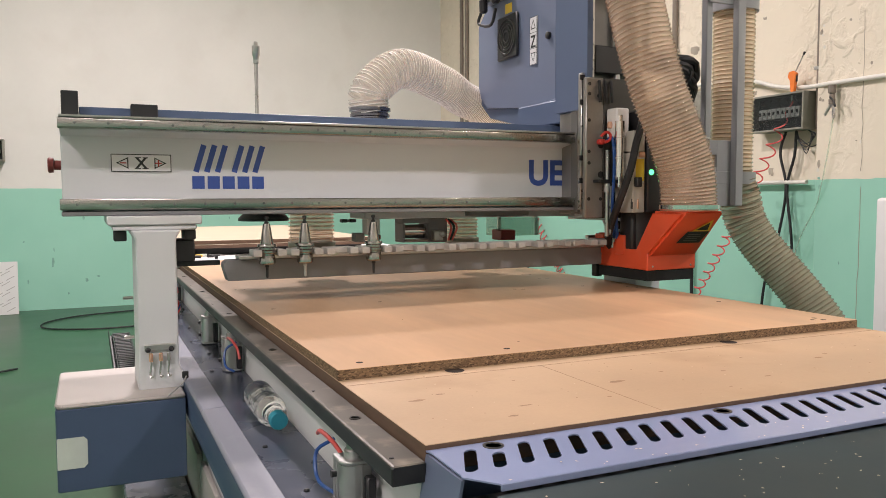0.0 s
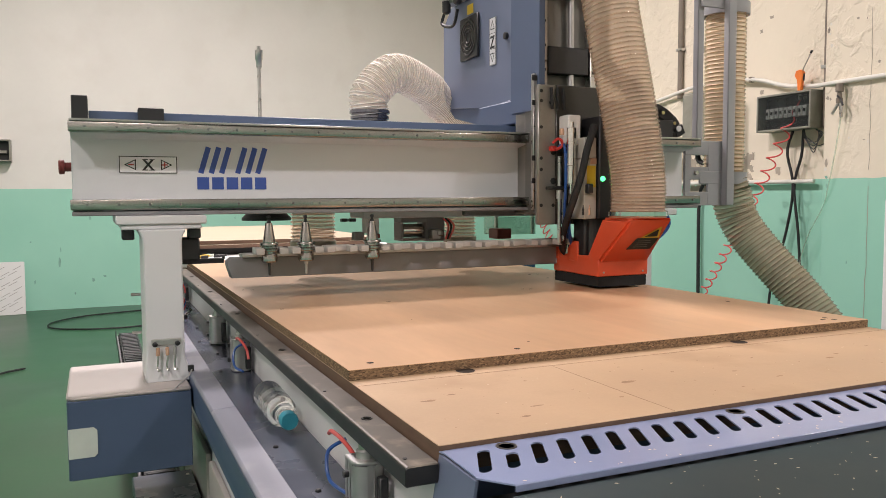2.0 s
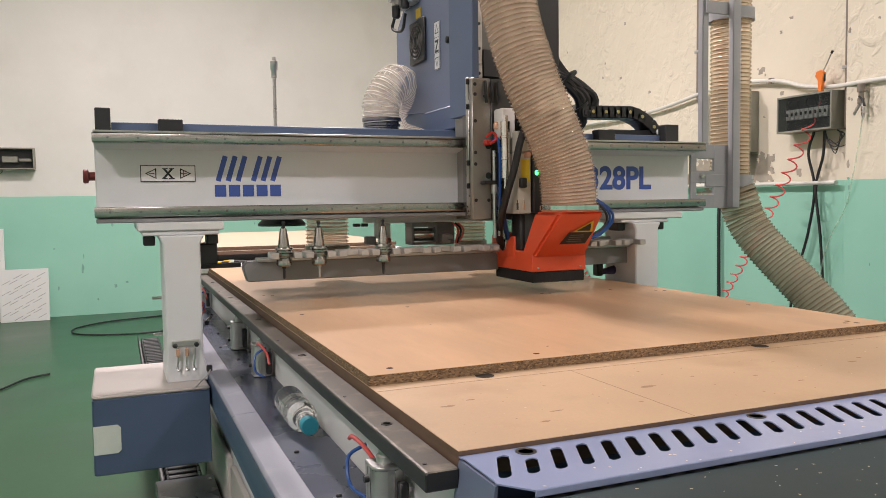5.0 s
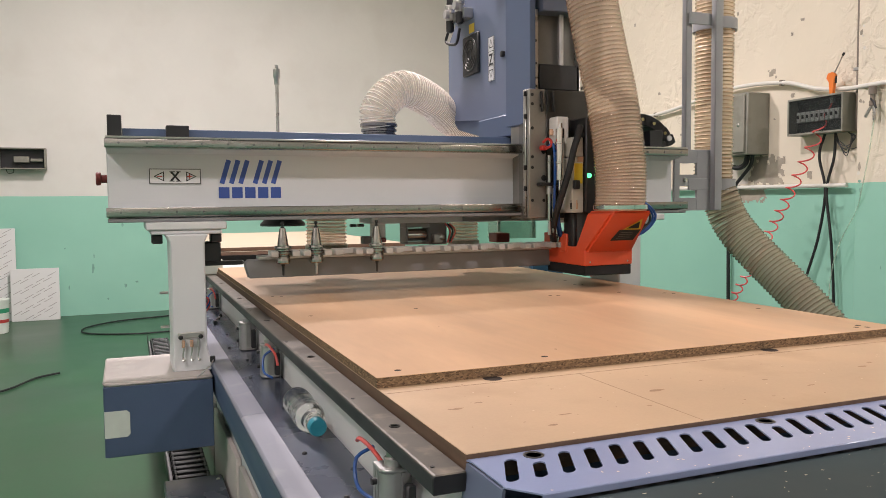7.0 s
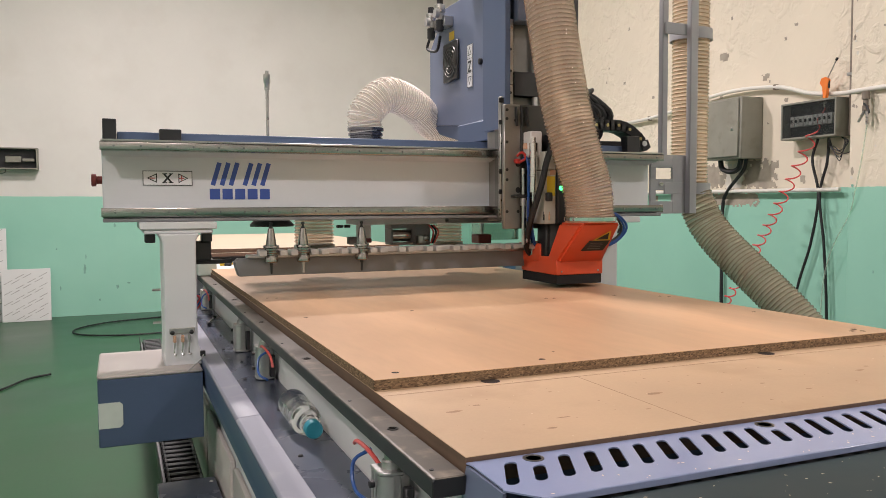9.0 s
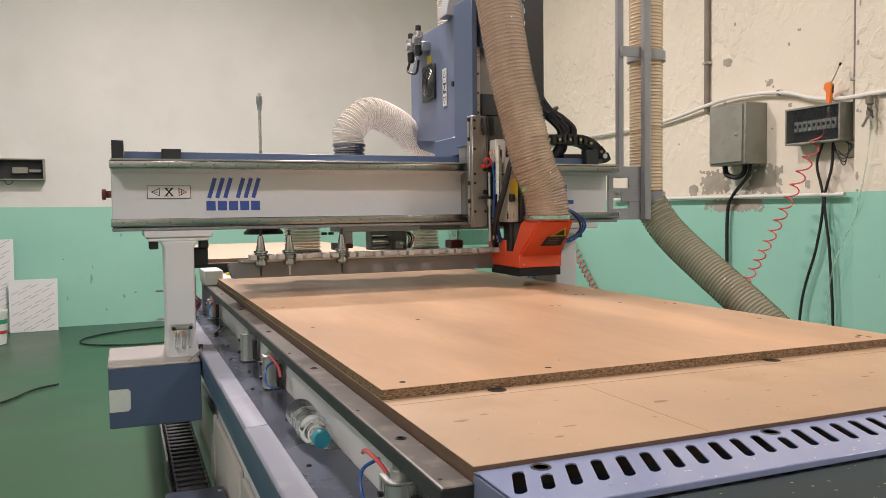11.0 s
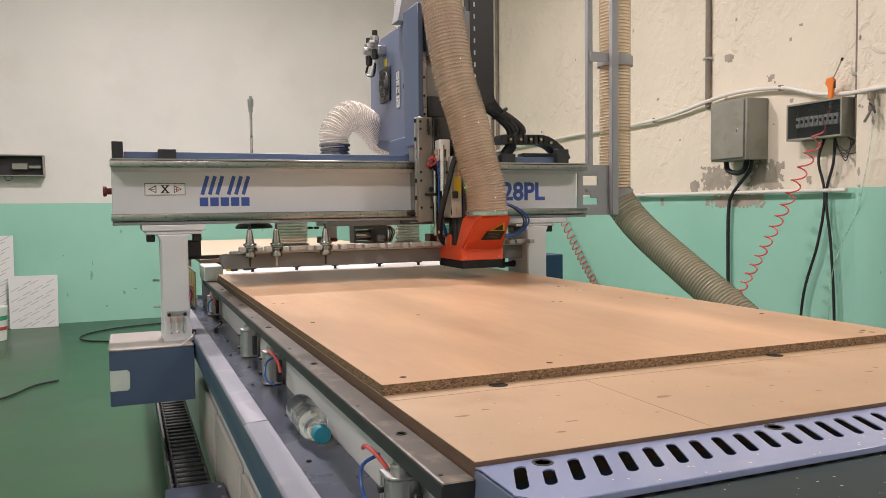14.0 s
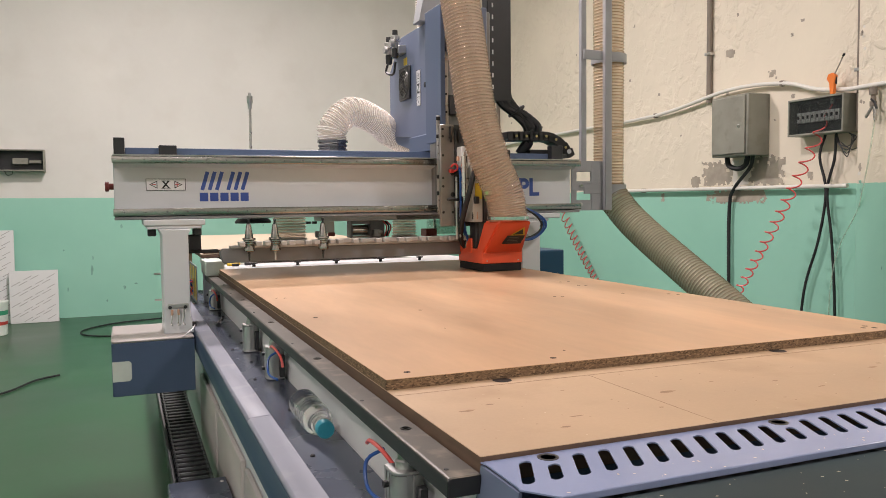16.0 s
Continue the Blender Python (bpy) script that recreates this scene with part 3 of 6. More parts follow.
def build_vent_plate():
    """Folded front plate with a row of slots cut through it."""
    plate = root("vent_plate", "lilac painted sheet metal end plate with slotted holes", "machine panel")
    b = bm_new()
    z = .8455
    ya, yb = -.385, -.456
    slots = []
    for k in range(32):
        x = .050 + .0369 * k
        small = k % 10 == 1
        slots.append((x, (ya - .022) if small else ya, yb))
    # bands above and below, then one cell for each rounded slot
    X1, top, bot, w, sl = 1.25, -.3765, -.4625, .0086, -.032

    def flat(pts):
        b.faces.new([b.verts.new((p[0], p[1], z)) for p in pts])
    flat([(0.0, -.367), (.003, top), (X1, top), (X1, -.367)][::-1])
    flat([(.002, bot), (.0, -.466), (.03, -.502), (X1, -.502), (X1, bot)])

    def lean(y):
        return sl * (y - ya) / (yb - ya)
    for i, (x, y1, y2) in enumerate(slots):
        xl = .0 if i == 0 else (slots[i - 1][0] + x) / 2
        xr = X1 if i == len(slots) - 1 else (x + slots[i + 1][0]) / 2
        ring = []
        for k in range(16):
            a = math.pi * (k + .5) / 8
            cy = (y1 - w) if math.sin(a) > 0 else (y2 + w)
            y = cy + w * math.sin(a)
            ring.append((x + lean(y) + w * math.cos(a), y))
        right = ring[12:] + ring[:4]
        left = ring[4:12]
        mt, mb = (x + lean(top), top), (x + lean(bot), bot)
        lt, lb = ((.003, top), (.002, bot)) if i == 0 else ((xl + lean(top), top), (xl + lean(bot), bot))
        rt, rb = ((xr, top), (xr, bot)) if xr == X1 else ((xr + lean(top), top), (xr + lean(bot), bot))
        flat([lb, mb] + left[::-1] + [mt, lt])
        flat([mb, rb, rt, mt] + right[::-1])
        # closing slivers at the slot's two ends
        flat([mb, ring[12], ring[11]])
        flat([mt, ring[4], ring[3]])
    # thickness
    bmesh.ops.remove_doubles(b, verts=b.verts, dist=1e-5)
    bmesh.ops.recalc_face_normals(b, faces=b.faces)
    for f in b.faces:
        if f.normal.z < 0:
            f.normal_flip()
    r = bmesh.ops.extrude_face_region(b, geom=b.faces[:])
    for v in (v for v in r["geom"] if isinstance(v, bmesh.types.BMVert)):
        v.co.z -= .002
    bmesh.ops.recalc_face_normals(b, faces=b.faces)
    part("slotted_sheet", b, M_LILAC, plate, smooth=False)
    fold = prism(bm_new(), [(.0, .8415), (-.04, .60), (-.036, .60), (.004, .8415)], "y", -.466, -.367)
    part("side_fold", fold, M_BLUE, plate, smooth=False)
    part("front_fold", B(.03, X1, -.5035, -.5005, .837, .8452, bev=0.0008), M_LILAC, plate)
    part("inner_tray", B(.006, X1, -.485, -.37, .70, .78, bev=0.002), M_BLACK, plate)
    for k in (1, 11, 21):
        x = .046 + .0369 * k
        part("countersunk_bolt", lathe(bm_new(), [(0, .0135), (.0006, .0135), (.0008, .010), (-.002, .008), (-.002, .001)], (x, -.384, z), (0, 0, 1), 18), M_DARKPLATE, plate)
    return plate


def build_workpieces():
    tagged(board_slab("spoilboard", 0.0, 1.225, -.366, 2.62, .817, .852, M_MDF, M_MDFEDGE), "stained tan MDF spoilboard on the router bed", "board")
    board = tagged(board_slab("chipboard_panel", 0.0, 1.22, 0.0, 2.44, .852, .870, M_BOARD, M_CHIP), "maple-faced chipboard panel with raw chip edges", "panel")
    for x, y, r in ((.05, .04, .0065), (.336, .04, .0065), (.392, .095, .003), (.344, .76, .006), (.054, .75, .006), (.037, 1.215, .005), (.062, 1.203, .005),
                    (1.054, 1.226, .006), (1.089, 1.23, .006), (1.049, 1.098, .006), (1.071, 1.086, .006), (.814, .855, .006), (.835, .844, .006), (1.046, .833, .006),
                    (1.16, .756, .006), (1.175, .731, .006), (1.159, .367, .006), (1.15, .056, .0065), (1.148, .03, .0065), (1.125, .04, .006), (.287, .446, .002)):
        b = bm_new()
        disc(b, x, y, .8704, r)
        part("drill_hole", b, M_HOLE, board)
    spoil = bpy.data.objects["spoilboard"]
    for x, y, r in ((.205, -.012, .017), (.825, -.012, .017)):
        b = bm_new()
        disc(b, x, y, .8524, r, 18)
        part("bolt_hole", b, M_HOLE, spoil)
    b = bm_new()
    box(b, 0.002, 1.222, -.0405, -.0395, .8521, .8524, bev=0)
    box(b, .36, .361, -.364, -.0405, .8521, .8523, bev=0)
    part("saw_line", b, M_SAWN, spoil)
    rng = random.Random(8)
    for name, mat, n, lo, hi in (("dark_specks", M_STAIN, 70, .0007, .0022), ("glue_specks", M_CHIPS, 60, .0006, .0018)):
        b = bm_new()
        for _ in range(n):
            x, y, r = rng.uniform(.03, 1.2), rng.uniform(-.355, -.02), rng.uniform(lo, hi)
            disc(b, x, y, .8523, r, 7, rng.uniform(.5, 1))
        tagged(part(name, b, mat, spoil), kind="stuff")
    b = bm_new()
    for _ in range(46):
        x, y, r = rng.uniform(.05, 1.2), rng.uniform(.03, 2.3), rng.uniform(.0006, .0016)
        disc(b, x, y, .8703, r, 7, rng.uniform(.5, 1))
    tagged(part("dust_specks", b, M_CHIPS, board), kind="stuff")
    for i, (x, y, sx, sy) in enumerate(((.409, -.196, .016, .007), (.07, -.17, .016, .006), (.115, -.15, .008, .004), (.52, -.17, .005, .003), (.46, -.10, .004, .002), (.2, -.26, .014, .003),
                                        (.62, -.21, .006, .003), (.73, -.14, .005, .003), (.34, -.27, .006, .003), (.86, -.2, .012, .005), (.90, -.18, .006, .004), (.66, -.27, .009, .003),
                                        (.26, -.12, .004, .003), (.30, -.2, .003, .002), (.16, -.30, .01, .004), (.55, -.30, .004, .002), (.78, -.26, .003, .002), (1.02, -.15, .006, .003))):
        b = bm_new()
        rng = random.Random(i)
        vs = [b.verts.new((x + sx * rng.uniform(.6, 1.1) * math.cos(k * .45), y + sy * rng.uniform(.5, 1.1) * math.sin(k * .45), .8522)) for k in range(14)]
        b.faces.new(vs)
        part("stain", b, M_STAIN, spoil)


M_SAWN = surface("saw_line_shadow", (0.34, 0.22, 0.135), 0.7)
M_STAIN = surface("brown_stain", (0.33, 0.2, 0.11), 0.6, vary=0.2, scale=40)
build_bed()
build_vent_plate()
build_workpieces()


def build_apron():
    ap = root("front_apron", "dark slate metal apron sprinkled with wood chips", "machine panel")
    part("apron_top", B(.02, 1.6, -1.0, -.506, .79, .836, bev=0.003), M_DARKFLOOR, ap)
    part("apron_leg", B(.1, .16, -.95, -.88, 0, .79, bev=0.003), M_DARKFLOOR, ap)
    part("apron_leg", B(1.45, 1.51, -.95, -.88, 0, .79, bev=0.003), M_DARKFLOOR, ap)
    rng = random.Random(4)
    b = bm_new()
    for i in range(420):
        x, y = rng.uniform(.04, 1.58), rng.uniform(-.98, -.512)
        s, a = rng.uniform(.0008, .0028), rng.uniform(0, 3.14)
        d, e = Vector((math.cos(a), math.sin(a), 0)) * s, Vector((-math.sin(a), math.cos(a), 0)) * s * .5
        c = Vector((x, y, .8368))
        if i % 6 == 0:
            c = Vector((x, rng.uniform(-.50, -.46), .8462))
        b.faces.new([b.verts.new(c + q) for q in (d, e, -d, -e)])
    tagged(part("sawdust_chips", b, M_CHIPS), "pale wood chips scattered on dark metal", "wood chips", kind="stuff")


build_apron()


def build_bottle():
    bt = root("water_bottle", "clear empty plastic water bottle with cyan cap lying on ledge", "bottle")
    big, long = 0.94, 1.14
    prof = [(0, .018), (-.002, .024), (.004, .031), (.012, .0325)]
    for k in range(4):
        d = .016 + k * .010
        prof += [(d, .0325), (d + .003, .0308), (d + .006, .0325)]
    prof += [(.060, .0328), (.075, .0318), (.092, .0318), (.104, .0328), (.110, .031), (.116, .0325), (.124, .0315), (.130, .0325), (.142, .0315), (.156, .0275), (.168, .021), (.177, .0155), (.182, .0142), (.195, .0142)]
    part("bottle_body", lathe(bm_new(), [(d * long, r * big) for d, r in prof], (0, 0, 0), (0, 1, 0), 28), M_BOTTLE, bt)
    part("neck_ring", lathe(bm_new(), [(.183 * long, .0165 * big), (.186 * long, .0165 * big)], (0, 0, 0), (0, 1, 0), 24), M_BOTTLE, bt)
    cap = bm_new()
    lathe(cap, [(.187 * long, .0182 * big), (.203 * long, .0185 * big), (.206 * long, .0165 * big)], (0, 0, 0), (0, 1, 0), 28)
    part("cap", cap, M_CYAN, bt, "cyan screw cap")
    bt.rotation_mode = "XYZ"
    bt.rotation_euler = (radians(0), 0, radians(179))
    bt.location = (-.044, .462, .7308)


build_bottle()


# ---- gantry ----
def bolts_row(parent, xs, y, z, r=.006):
    for x in xs:
        part("bolt", C((x, y, z), (x, y - .0008, z), r * .8, 12), M_GREYMETAL, parent)


def sign_mesh(parent, origin, u, v, n, w, h, kind):
    """Small axis sign: white ground, black border, two arrows and a letter."""
    o, u, v, n = Vector(origin), Vector(u), Vector(v), Vector(n)

    def flat(name, polys, mat, lift, label=""):
        b = bm_new()
        for poly in polys:
            b.faces.new([b.verts.new(o + u * p[0] + v * p[1] + n * lift) for p in poly])
        return part(name, b, mat, parent, label, smooth=False)
    flat("sign_ground", [[(0, 0), (w, 0), (w, h), (0, h)]], M_SIGN, .0006)
    e = .0022 if kind == "X" else .0016
    flat("sign_border", [[(0, 0), (w, 0), (w, e), (0, e)], [(0, h - e), (w, h - e), (w, h), (0, h)], [(0, e), (e, e), (e, h - e), (0, h - e)], [(w - e, e), (w, e), (w, h - e), (w - e, h - e)]],
         M_INK, .001)

    def tri(a, b2, c2):
        k = .72
        m = [(a[i] + b2[i] + c2[i]) / 3 for i in (0, 1)]
        out = [a, b2, c2]
        inn = [tuple(m[i] + (p[i] - m[i]) * k for i in (0, 1)) for p in out]
        return [[out[j], out[(j + 1) % 3], inn[(j + 1) % 3], inn[j]] for j in range(3)]
    if kind == "X":
        flat("arrow", tri((.012, h / 2), (.042, h * .83), (.042, h * .17)), M_INK, .0012)
        flat("arrow", tri((w - .012, h / 2), (w - .042, h * .17), (w - .042, h * .83)), M_INK, .0012)
        flat("minus", [[(.022, h / 2 - .0015), (.037, h / 2 - .0015), (.037, h / 2 + .0015), (.022, h / 2 + .0015)]], M_REDINK, .0014)
        q = w - .032
        flat("plus", [[(q - .008, h / 2 - .0015), (q + .008, h / 2 - .0015), (q + .008, h / 2 + .0015), (q - .008, h / 2 + .0015)],
                      [(q - .0015, h / 2 + .0015), (q + .0015, h / 2 + .0015), (q + .0015, h / 2 + .008), (q - .0015, h / 2 + .008)],
                      [(q - .0015, h / 2 - .008), (q + .0015, h / 2 - .008), (q + .0015, h / 2 - .0015), (q - .0015, h / 2 - .0015)]], M_REDINK, .0014)
    else:
        flat("arrow", tri((w / 2, h - .008), (w * .15, h - .042), (w * .85, h - .042)), M_INK, .0012)
        flat("arrow", tri((w / 2, .008), (w * .85, .042), (w * .15, .042)), M_INK, .0012)
        flat("rule", [[(0, h * .335), (w, h * .335), (w, h * .335 + .0015), (0, h * .335 + .0015)], [(0, h * .665), (w, h * .665), (w, h * .665 + .0015), (0, h * .665 + .0015)]], M_INK, .0012)


def lettering(text, parent, origin, rot, size, mat, squeeze=1.0, bold=0.0):
    cu = bpy.data.curves.new("lettering", "FONT")
    cu.body, cu.size, cu.extrude, cu.offset = text, size, 0.0004, bold
    cu.materials.append(mat)
    ob = new("lettering", cu)
    ob.parent = parent
    ob.location = origin
    ob.rotation_euler = [radians(a) for a in rot]
    ob.scale = (squeeze, 1, 1)
    return ob


def emblem(parent, x, z, y):
    """Plain blue shapes where the maker's mark is printed: two groups of slanted bars over a row of five blocks."""
    def bar(x0, z0, x1, z1, w):
        b = bm_new()
        d = Vector((x1 - x0, 0, z1 - z0))
        n = Vector((-d.z, 0, d.x)).normalized() * w / 2
        p, q = Vector((x0, y, z0)), Vector((x1, y, z1))
        b.faces.new([b.verts.new(v) for v in (p - n, q - n, q + n, p + n)])
        part("emblem_bar", b, M_LOGO, parent, "blue printed bar", smooth=False)
    for x0 in (.012, .112):
        for k in range(3):
            bar(x + x0 + .028 * k, z + .046, x + x0 + .022 + .028 * k, z + .118, .0145)
    for i in range(5):
        x0 = x + .002 + i * .0395
        bar(x0, z + .018, x0 + .032, z + .018, .034)


def tool_holder(rack, x, y, zt, tip):
    t = root("tool_holder", "steel tapered tool holder with " + tip, "tool holder", "tool holders in the rack")
    part("pull_stud", lathe(bm_new(), [(-.004, .003), (-.002, .0055), (.003, .0055), (.005, .0035), (.010, .0035), (.012, .006), (.016, .006)], (x, y, zt), (0, 0, -1), 14), M_BLACK, t)
    part("taper", lathe(bm_new(), [(.016, .0085), (.018, .0092), (.066, .0168), (.069, .0168)], (x, y, zt), (0, 0, -1), 24), M_TOOL, t)
    part("flange", lathe(bm_new(), [(.069, .0235), (.071, .025), (.076, .025), (.079, .021), (.084, .021), (.087, .025), (.092, .025), (.094, .023)], (x, y, zt), (0, 0, -1), 28), M_TOOL, t)
    part("collet_nut", lathe(bm_new(), [(.094, .018), (.099, .018), (.100, .0205), (.102, .0215), (.119, .0215), (.123, .018)], (x, y, zt), (0, 0, -1), 24), M_TOOL, t)
    part("cutter", lathe(bm_new(), [(.123, .006), (.130, .0055), (.131, .004), (.157, .0035), (.159, .001)], (x, y, zt), (0, 0, -1), 10), M_BLACK if "dark" in tip else M_ALU, t)
    return t


def rounded(x0, x1, y0, y1, r, k=5):
    """Plan of a box whose corner on the low x, low y side is rounded."""
    arc = [(x0 + r - r * math.cos(a * math.pi / 2 / k), y0 + r - r * math.sin(a * math.pi / 2 / k)) for a in range(k + 1)]
    return arc + [(x1, y0), (x1, y1), (x0, y1)]


def build_gantry():
    g = root("gantry", "white CNC router gantry beam with blue cover and side legs", "gantry")
    X0, X1 = -.424, 1.588
    prof = [(.965, 1.145), (.965, 1.31), (.905, 1.32), (.905, 1.348), (1.20, 1.348), (1.20, 1.12), (.905, 1.12), (.905, 1.135)]
    part("beam", prism(bm_new(), prof, "x", X0, X1, bev=0.003), M_WHITE, g, "white painted gantry beam")
    for z0, z1, lab in ((1.322, 1.3465, "upper"), (1.123, 1.150, "lower")):
        rail = part("guide_rail", prism(bm_new(), [(.876, z0), (.906, z0), (.906, z1), (.876, z1), (.8745, z1 - .002), (.8745, z0 + .002)], "x", X0 - .003, X1 + .004, bev=0.0008), M_RAIL, g,
                    "polished steel linear guide rail")
        bolts_row(rail, [X0 + .035 + .075 * i for i in range(27)], .8745, (z0 + z1) / 2, .004)
    part("top_strip", B(X0, X1, .872, .96, 1.3475, 1.3535, bev=0.001), M_STEEL, g)
    part("bottom_strip", B(X0, X1, .88, 1.2, 1.108, 1.1195, bev=0.002), M_RACK, g)
    part("top_cover", prism(bm_new(), [(1.02, 1.349), (1.02, 1.388), (1.26, 1.388), (1.26, 1.349)], "x", X0 + .045, X1 - .05, bev=0.002), M_BLUEDARK, g, "blue-grey sheet metal beam cover")
    for x0, x1, z1 in ((X0 + .004, X0 + .044, 1.424), (-.256, -.190, 1.397), (1.21, 1.28, 1.40), (1.50, 1.56, 1.425)):
        part("end_stop", B(x0, x1, .985, 1.03, 1.349, z1, bev=0.002), M_BLACK, g)
    # emergency button at the end
    part("stop_button", lathe(bm_new(), [(0, .012), (.016, .012), (.018, .019), (.028, .020), (.031, .017)], (X0, 1.0, 1.236), (-1, 0, 0), 18), M_OXIDE, g, "dull red stop button")
    # legs
    for side, (xa, xb, ca, cb) in (("left", (-.262, -.167, -.325, -.103)), ("right", (1.258, 1.352, 1.195, 1.415))):
        part("leg_cap", B(ca - (0 if side == "left" else .04), cb + (0 if side == "left" else .045), .84, 1.18, 1.085, 1.1075, bev=0.003), M_LEGWHITE, g)
        part("leg_cap", B(ca + .012, cb - .012, .846, 1.17, 1.072, 1.0845, bev=0.003), M_LEGWHITE, g)
        zb = .673
        part("leg", prism(bm_new(), [(xa - .002, zb), (xb + .012, zb), (xb + .012, zb + .03), (xb, zb + .065), (xb, 1.05), (xb + .012, 1.072), (xa - .012, 1.072), (xa, 1.05), (xa, zb + .06), (xa - .002, zb + .04)], "y", .835, 1.02, bev=0.004),
             M_LEGWHITE, g, "white painted steel leg")
        for x in (xa - .048, xb + .022):
            part("sensor_block", B(x, x + .03, .87, .93, 1.045, 1.0715, bev=0.003), M_BLACK, g)
    # left foot box
    foot = part("foot_box", prism(bm_new(), rounded(-.449, -.162, .757, 1.14, .007), "z", .47, .664, bev=0.002), M_BLUEDARK, g, "slate blue drive housing")
    part("foot_top", prism(bm_new(), rounded(-.4505, -.162, .7555, 1.14, .022), "z", .6643, .6755, bev=0.0045), M_CREAM, g, "cream rounded housing top")
    part("sticker", prism(bm_new(), [(-.4475, .525), (-.391, .525), (-.383, .533), (-.383, .590), (-.391, .598), (-.4475, .598)], "y", .7549, .7568), M_PALEGREEN, foot, "blank pale sticker")
    part("hook_bar", B(-.249, -.176, .829, .8345, .772, .789, bev=0.002), M_ALU, g, "small metal hook bar")
    for x in (-.241, -.186):
        part("hook_knob", lathe(bm_new(), [(0, .0065), (.006, .0065), (.008, .004)], (x, .829, .776), (0, -1, 0), 12), M_BLACK, g)
    for i, x in enumerate((-.236, -.213, -.194)):
        part("key_hook", tube(bm_new(), spline([(x, .826, .770), (x + .002, .824, .745), (x - .001, .823, .718), (x + .001, .818, .708), (x + .006, .816, .712)], 14), .0024, 6), M_STEEL, g)
        part("hook_sleeve", lathe(bm_new(), [(0, .003), (.002, .0048), (.02, .0048), (.022, .003)], (x + .0015, .825, .768), (0, 0, -1), 10), M_COPPER if i < 2 else M_ALU, g)
    part("grease_nipple", C((-.268, .9, .80), (-.292, .9, .80), .004, 8), M_STEEL, g)
    part("grease_nipple", C((-.268, .9, .90), (-.292, .9, .90), .004, 8), M_STEEL, g)
    part("brace_wire", tube(bm_new(), [(-.152, .80, .715), (-.165, .77, .70), (-.205, .752, .672)], .002, 6), M_ALU, g)
    part("clip", B(-.165, -.150, .79, .80, .705, .722, bev=.002), M_BLACK, g)
    part("right_foot", B(1.238, 1.53, .76, 1.14, .47, .6725, bev=0.008), M_BLUEDARK, g)
    # signs and printing
    plate = part("axis_sign", B(-.309, -.162, .9635, .9648, 1.2195, 1.2655, bev=0), M_SIGN, g, "axis sign with letter and arrows")
    sign_mesh(plate, (-.309, .9632, 1.2195), (1, 0, 0), (0, 0, 1), (0, -1, 0), .147, .046, "X")
    lettering("X", plate, (-.2505, .9620, 1.2285), (90, 0, 0), .041, M_INK, 1.0, .0008)
    for x0, x1, z in ((-.2525, -.2375, 1.2563), (-.2335, -.2205, 1.2563), (-.2535, -.2385, 1.2285), (-.2345, -.2195, 1.2285)):
        part("letter_serif", B(x0 + .001, x1 + .001, .9612, .9619, z - .0012, z + .0012, bev=0), M_INK, plate)
    emblem(g, -.112, 1.175, .9640)
    lettering("UE-1328PL", g, (.923, .9640, 1.191), (90, 0, 0), .110, M_LOGO, .99, .0035)
    # rack with its grippers
    rack = part("tool_rack", prism(bm_new(), [(-.035, .932), (1.32, .932), (1.32, .988), (-.035, .988), (-.046, .978), (-.046, .968)], "y", .885, .93, bev=0.002), M_RACK, g, "grey tool rack rail")
    part("rack_lip", B(-.008, 1.31, .872, .93, .9885, .9985, bev=0.002), M_ALU, rack)
    for i in range(13):
        x = .06 + .0975 * i
        grip = bm_new()
        prism(grip, [(x - .044, .80), (x - .02, .80), (x - .026, .845), (x + .026, .845), (x + .02, .80), (x + .044, .80), (x + .040, .875), (x - .040, .875)], "z", .999, 1.017, bev=0.002)
        part("gripper", grip, M_GRIP, rack, "white plastic gripper fork")
    part("rack_arm", B(-.17, -.047, .93, .955, .972, .985, bev=0.002), M_BLACK, g)
    part("rack_block", B(-.165, -.115, .90, .98, .985, 1.045, bev=0.004), M_BLACK, g)
    # below the beam at the back
    part("support_rail", B(.40, 1.22, 1.05, 1.20, 1.085, 1.1075, bev=0.003), M_WHITE, g)
    part("motor_disc", lathe(bm_new(), [(0, .066), (.014, .080), (.022, .080)], (.145, 1.30, 1.100), (0, 0, -1), 28), M_BLACK, g)
    part("motor_neck", lathe(bm_new(), [(0, .03), (.035, .03)], (.145, 1.30, 1.135), (0, 0, -1), 20), M_STEEL, g)
    for x in (.345, .372):
        part("switch_block", B(x, x + .020, 1.105, 1.13, 1.074, 1.0845, bev=0.002), M_BLACK, g)
    part("white_block", B(.425, .468, 1.10, 1.15, 1.035, 1.0845, bev=0.003), M_SIGN, g, "white plastic block")
    part("dark_block", B(.392, .424, 1.12, 1.16, 1.012, 1.04, bev=0.003), M_RACK, g)
    part("red_label", B(.440, .470, 1.098, 1.12, 1.018, 1.0345, bev=0.003), M_OXIDE, g)
    frame_bm = bm_new()
    for q in ((.540, .630, 1.068, 1.0845), (.540, .630, 1.008, 1.016), (.540, .548, 1.016, 1.068), (.624, .630, 1.016, 1.068)):
        box(frame_bm, q[0], q[1], 1.09, 1.16, q[2], q[3], bev=0.0015)
    part("cylinder_frame", frame_bm, M_RACK, g)
    part("air_cylinder", lathe(bm_new(), [(0, .020), (.004, .0225), (.070, .0225), (.074, .020)], (.549, 1.115, 1.042), (1, 0, 0), 20), M_CHROME, g, "polished steel air cylinder")
    part("tie_rod", C((.548, 1.088, 1.014), (.624, 1.088, 1.014), .003, 8), M_STEEL, g)
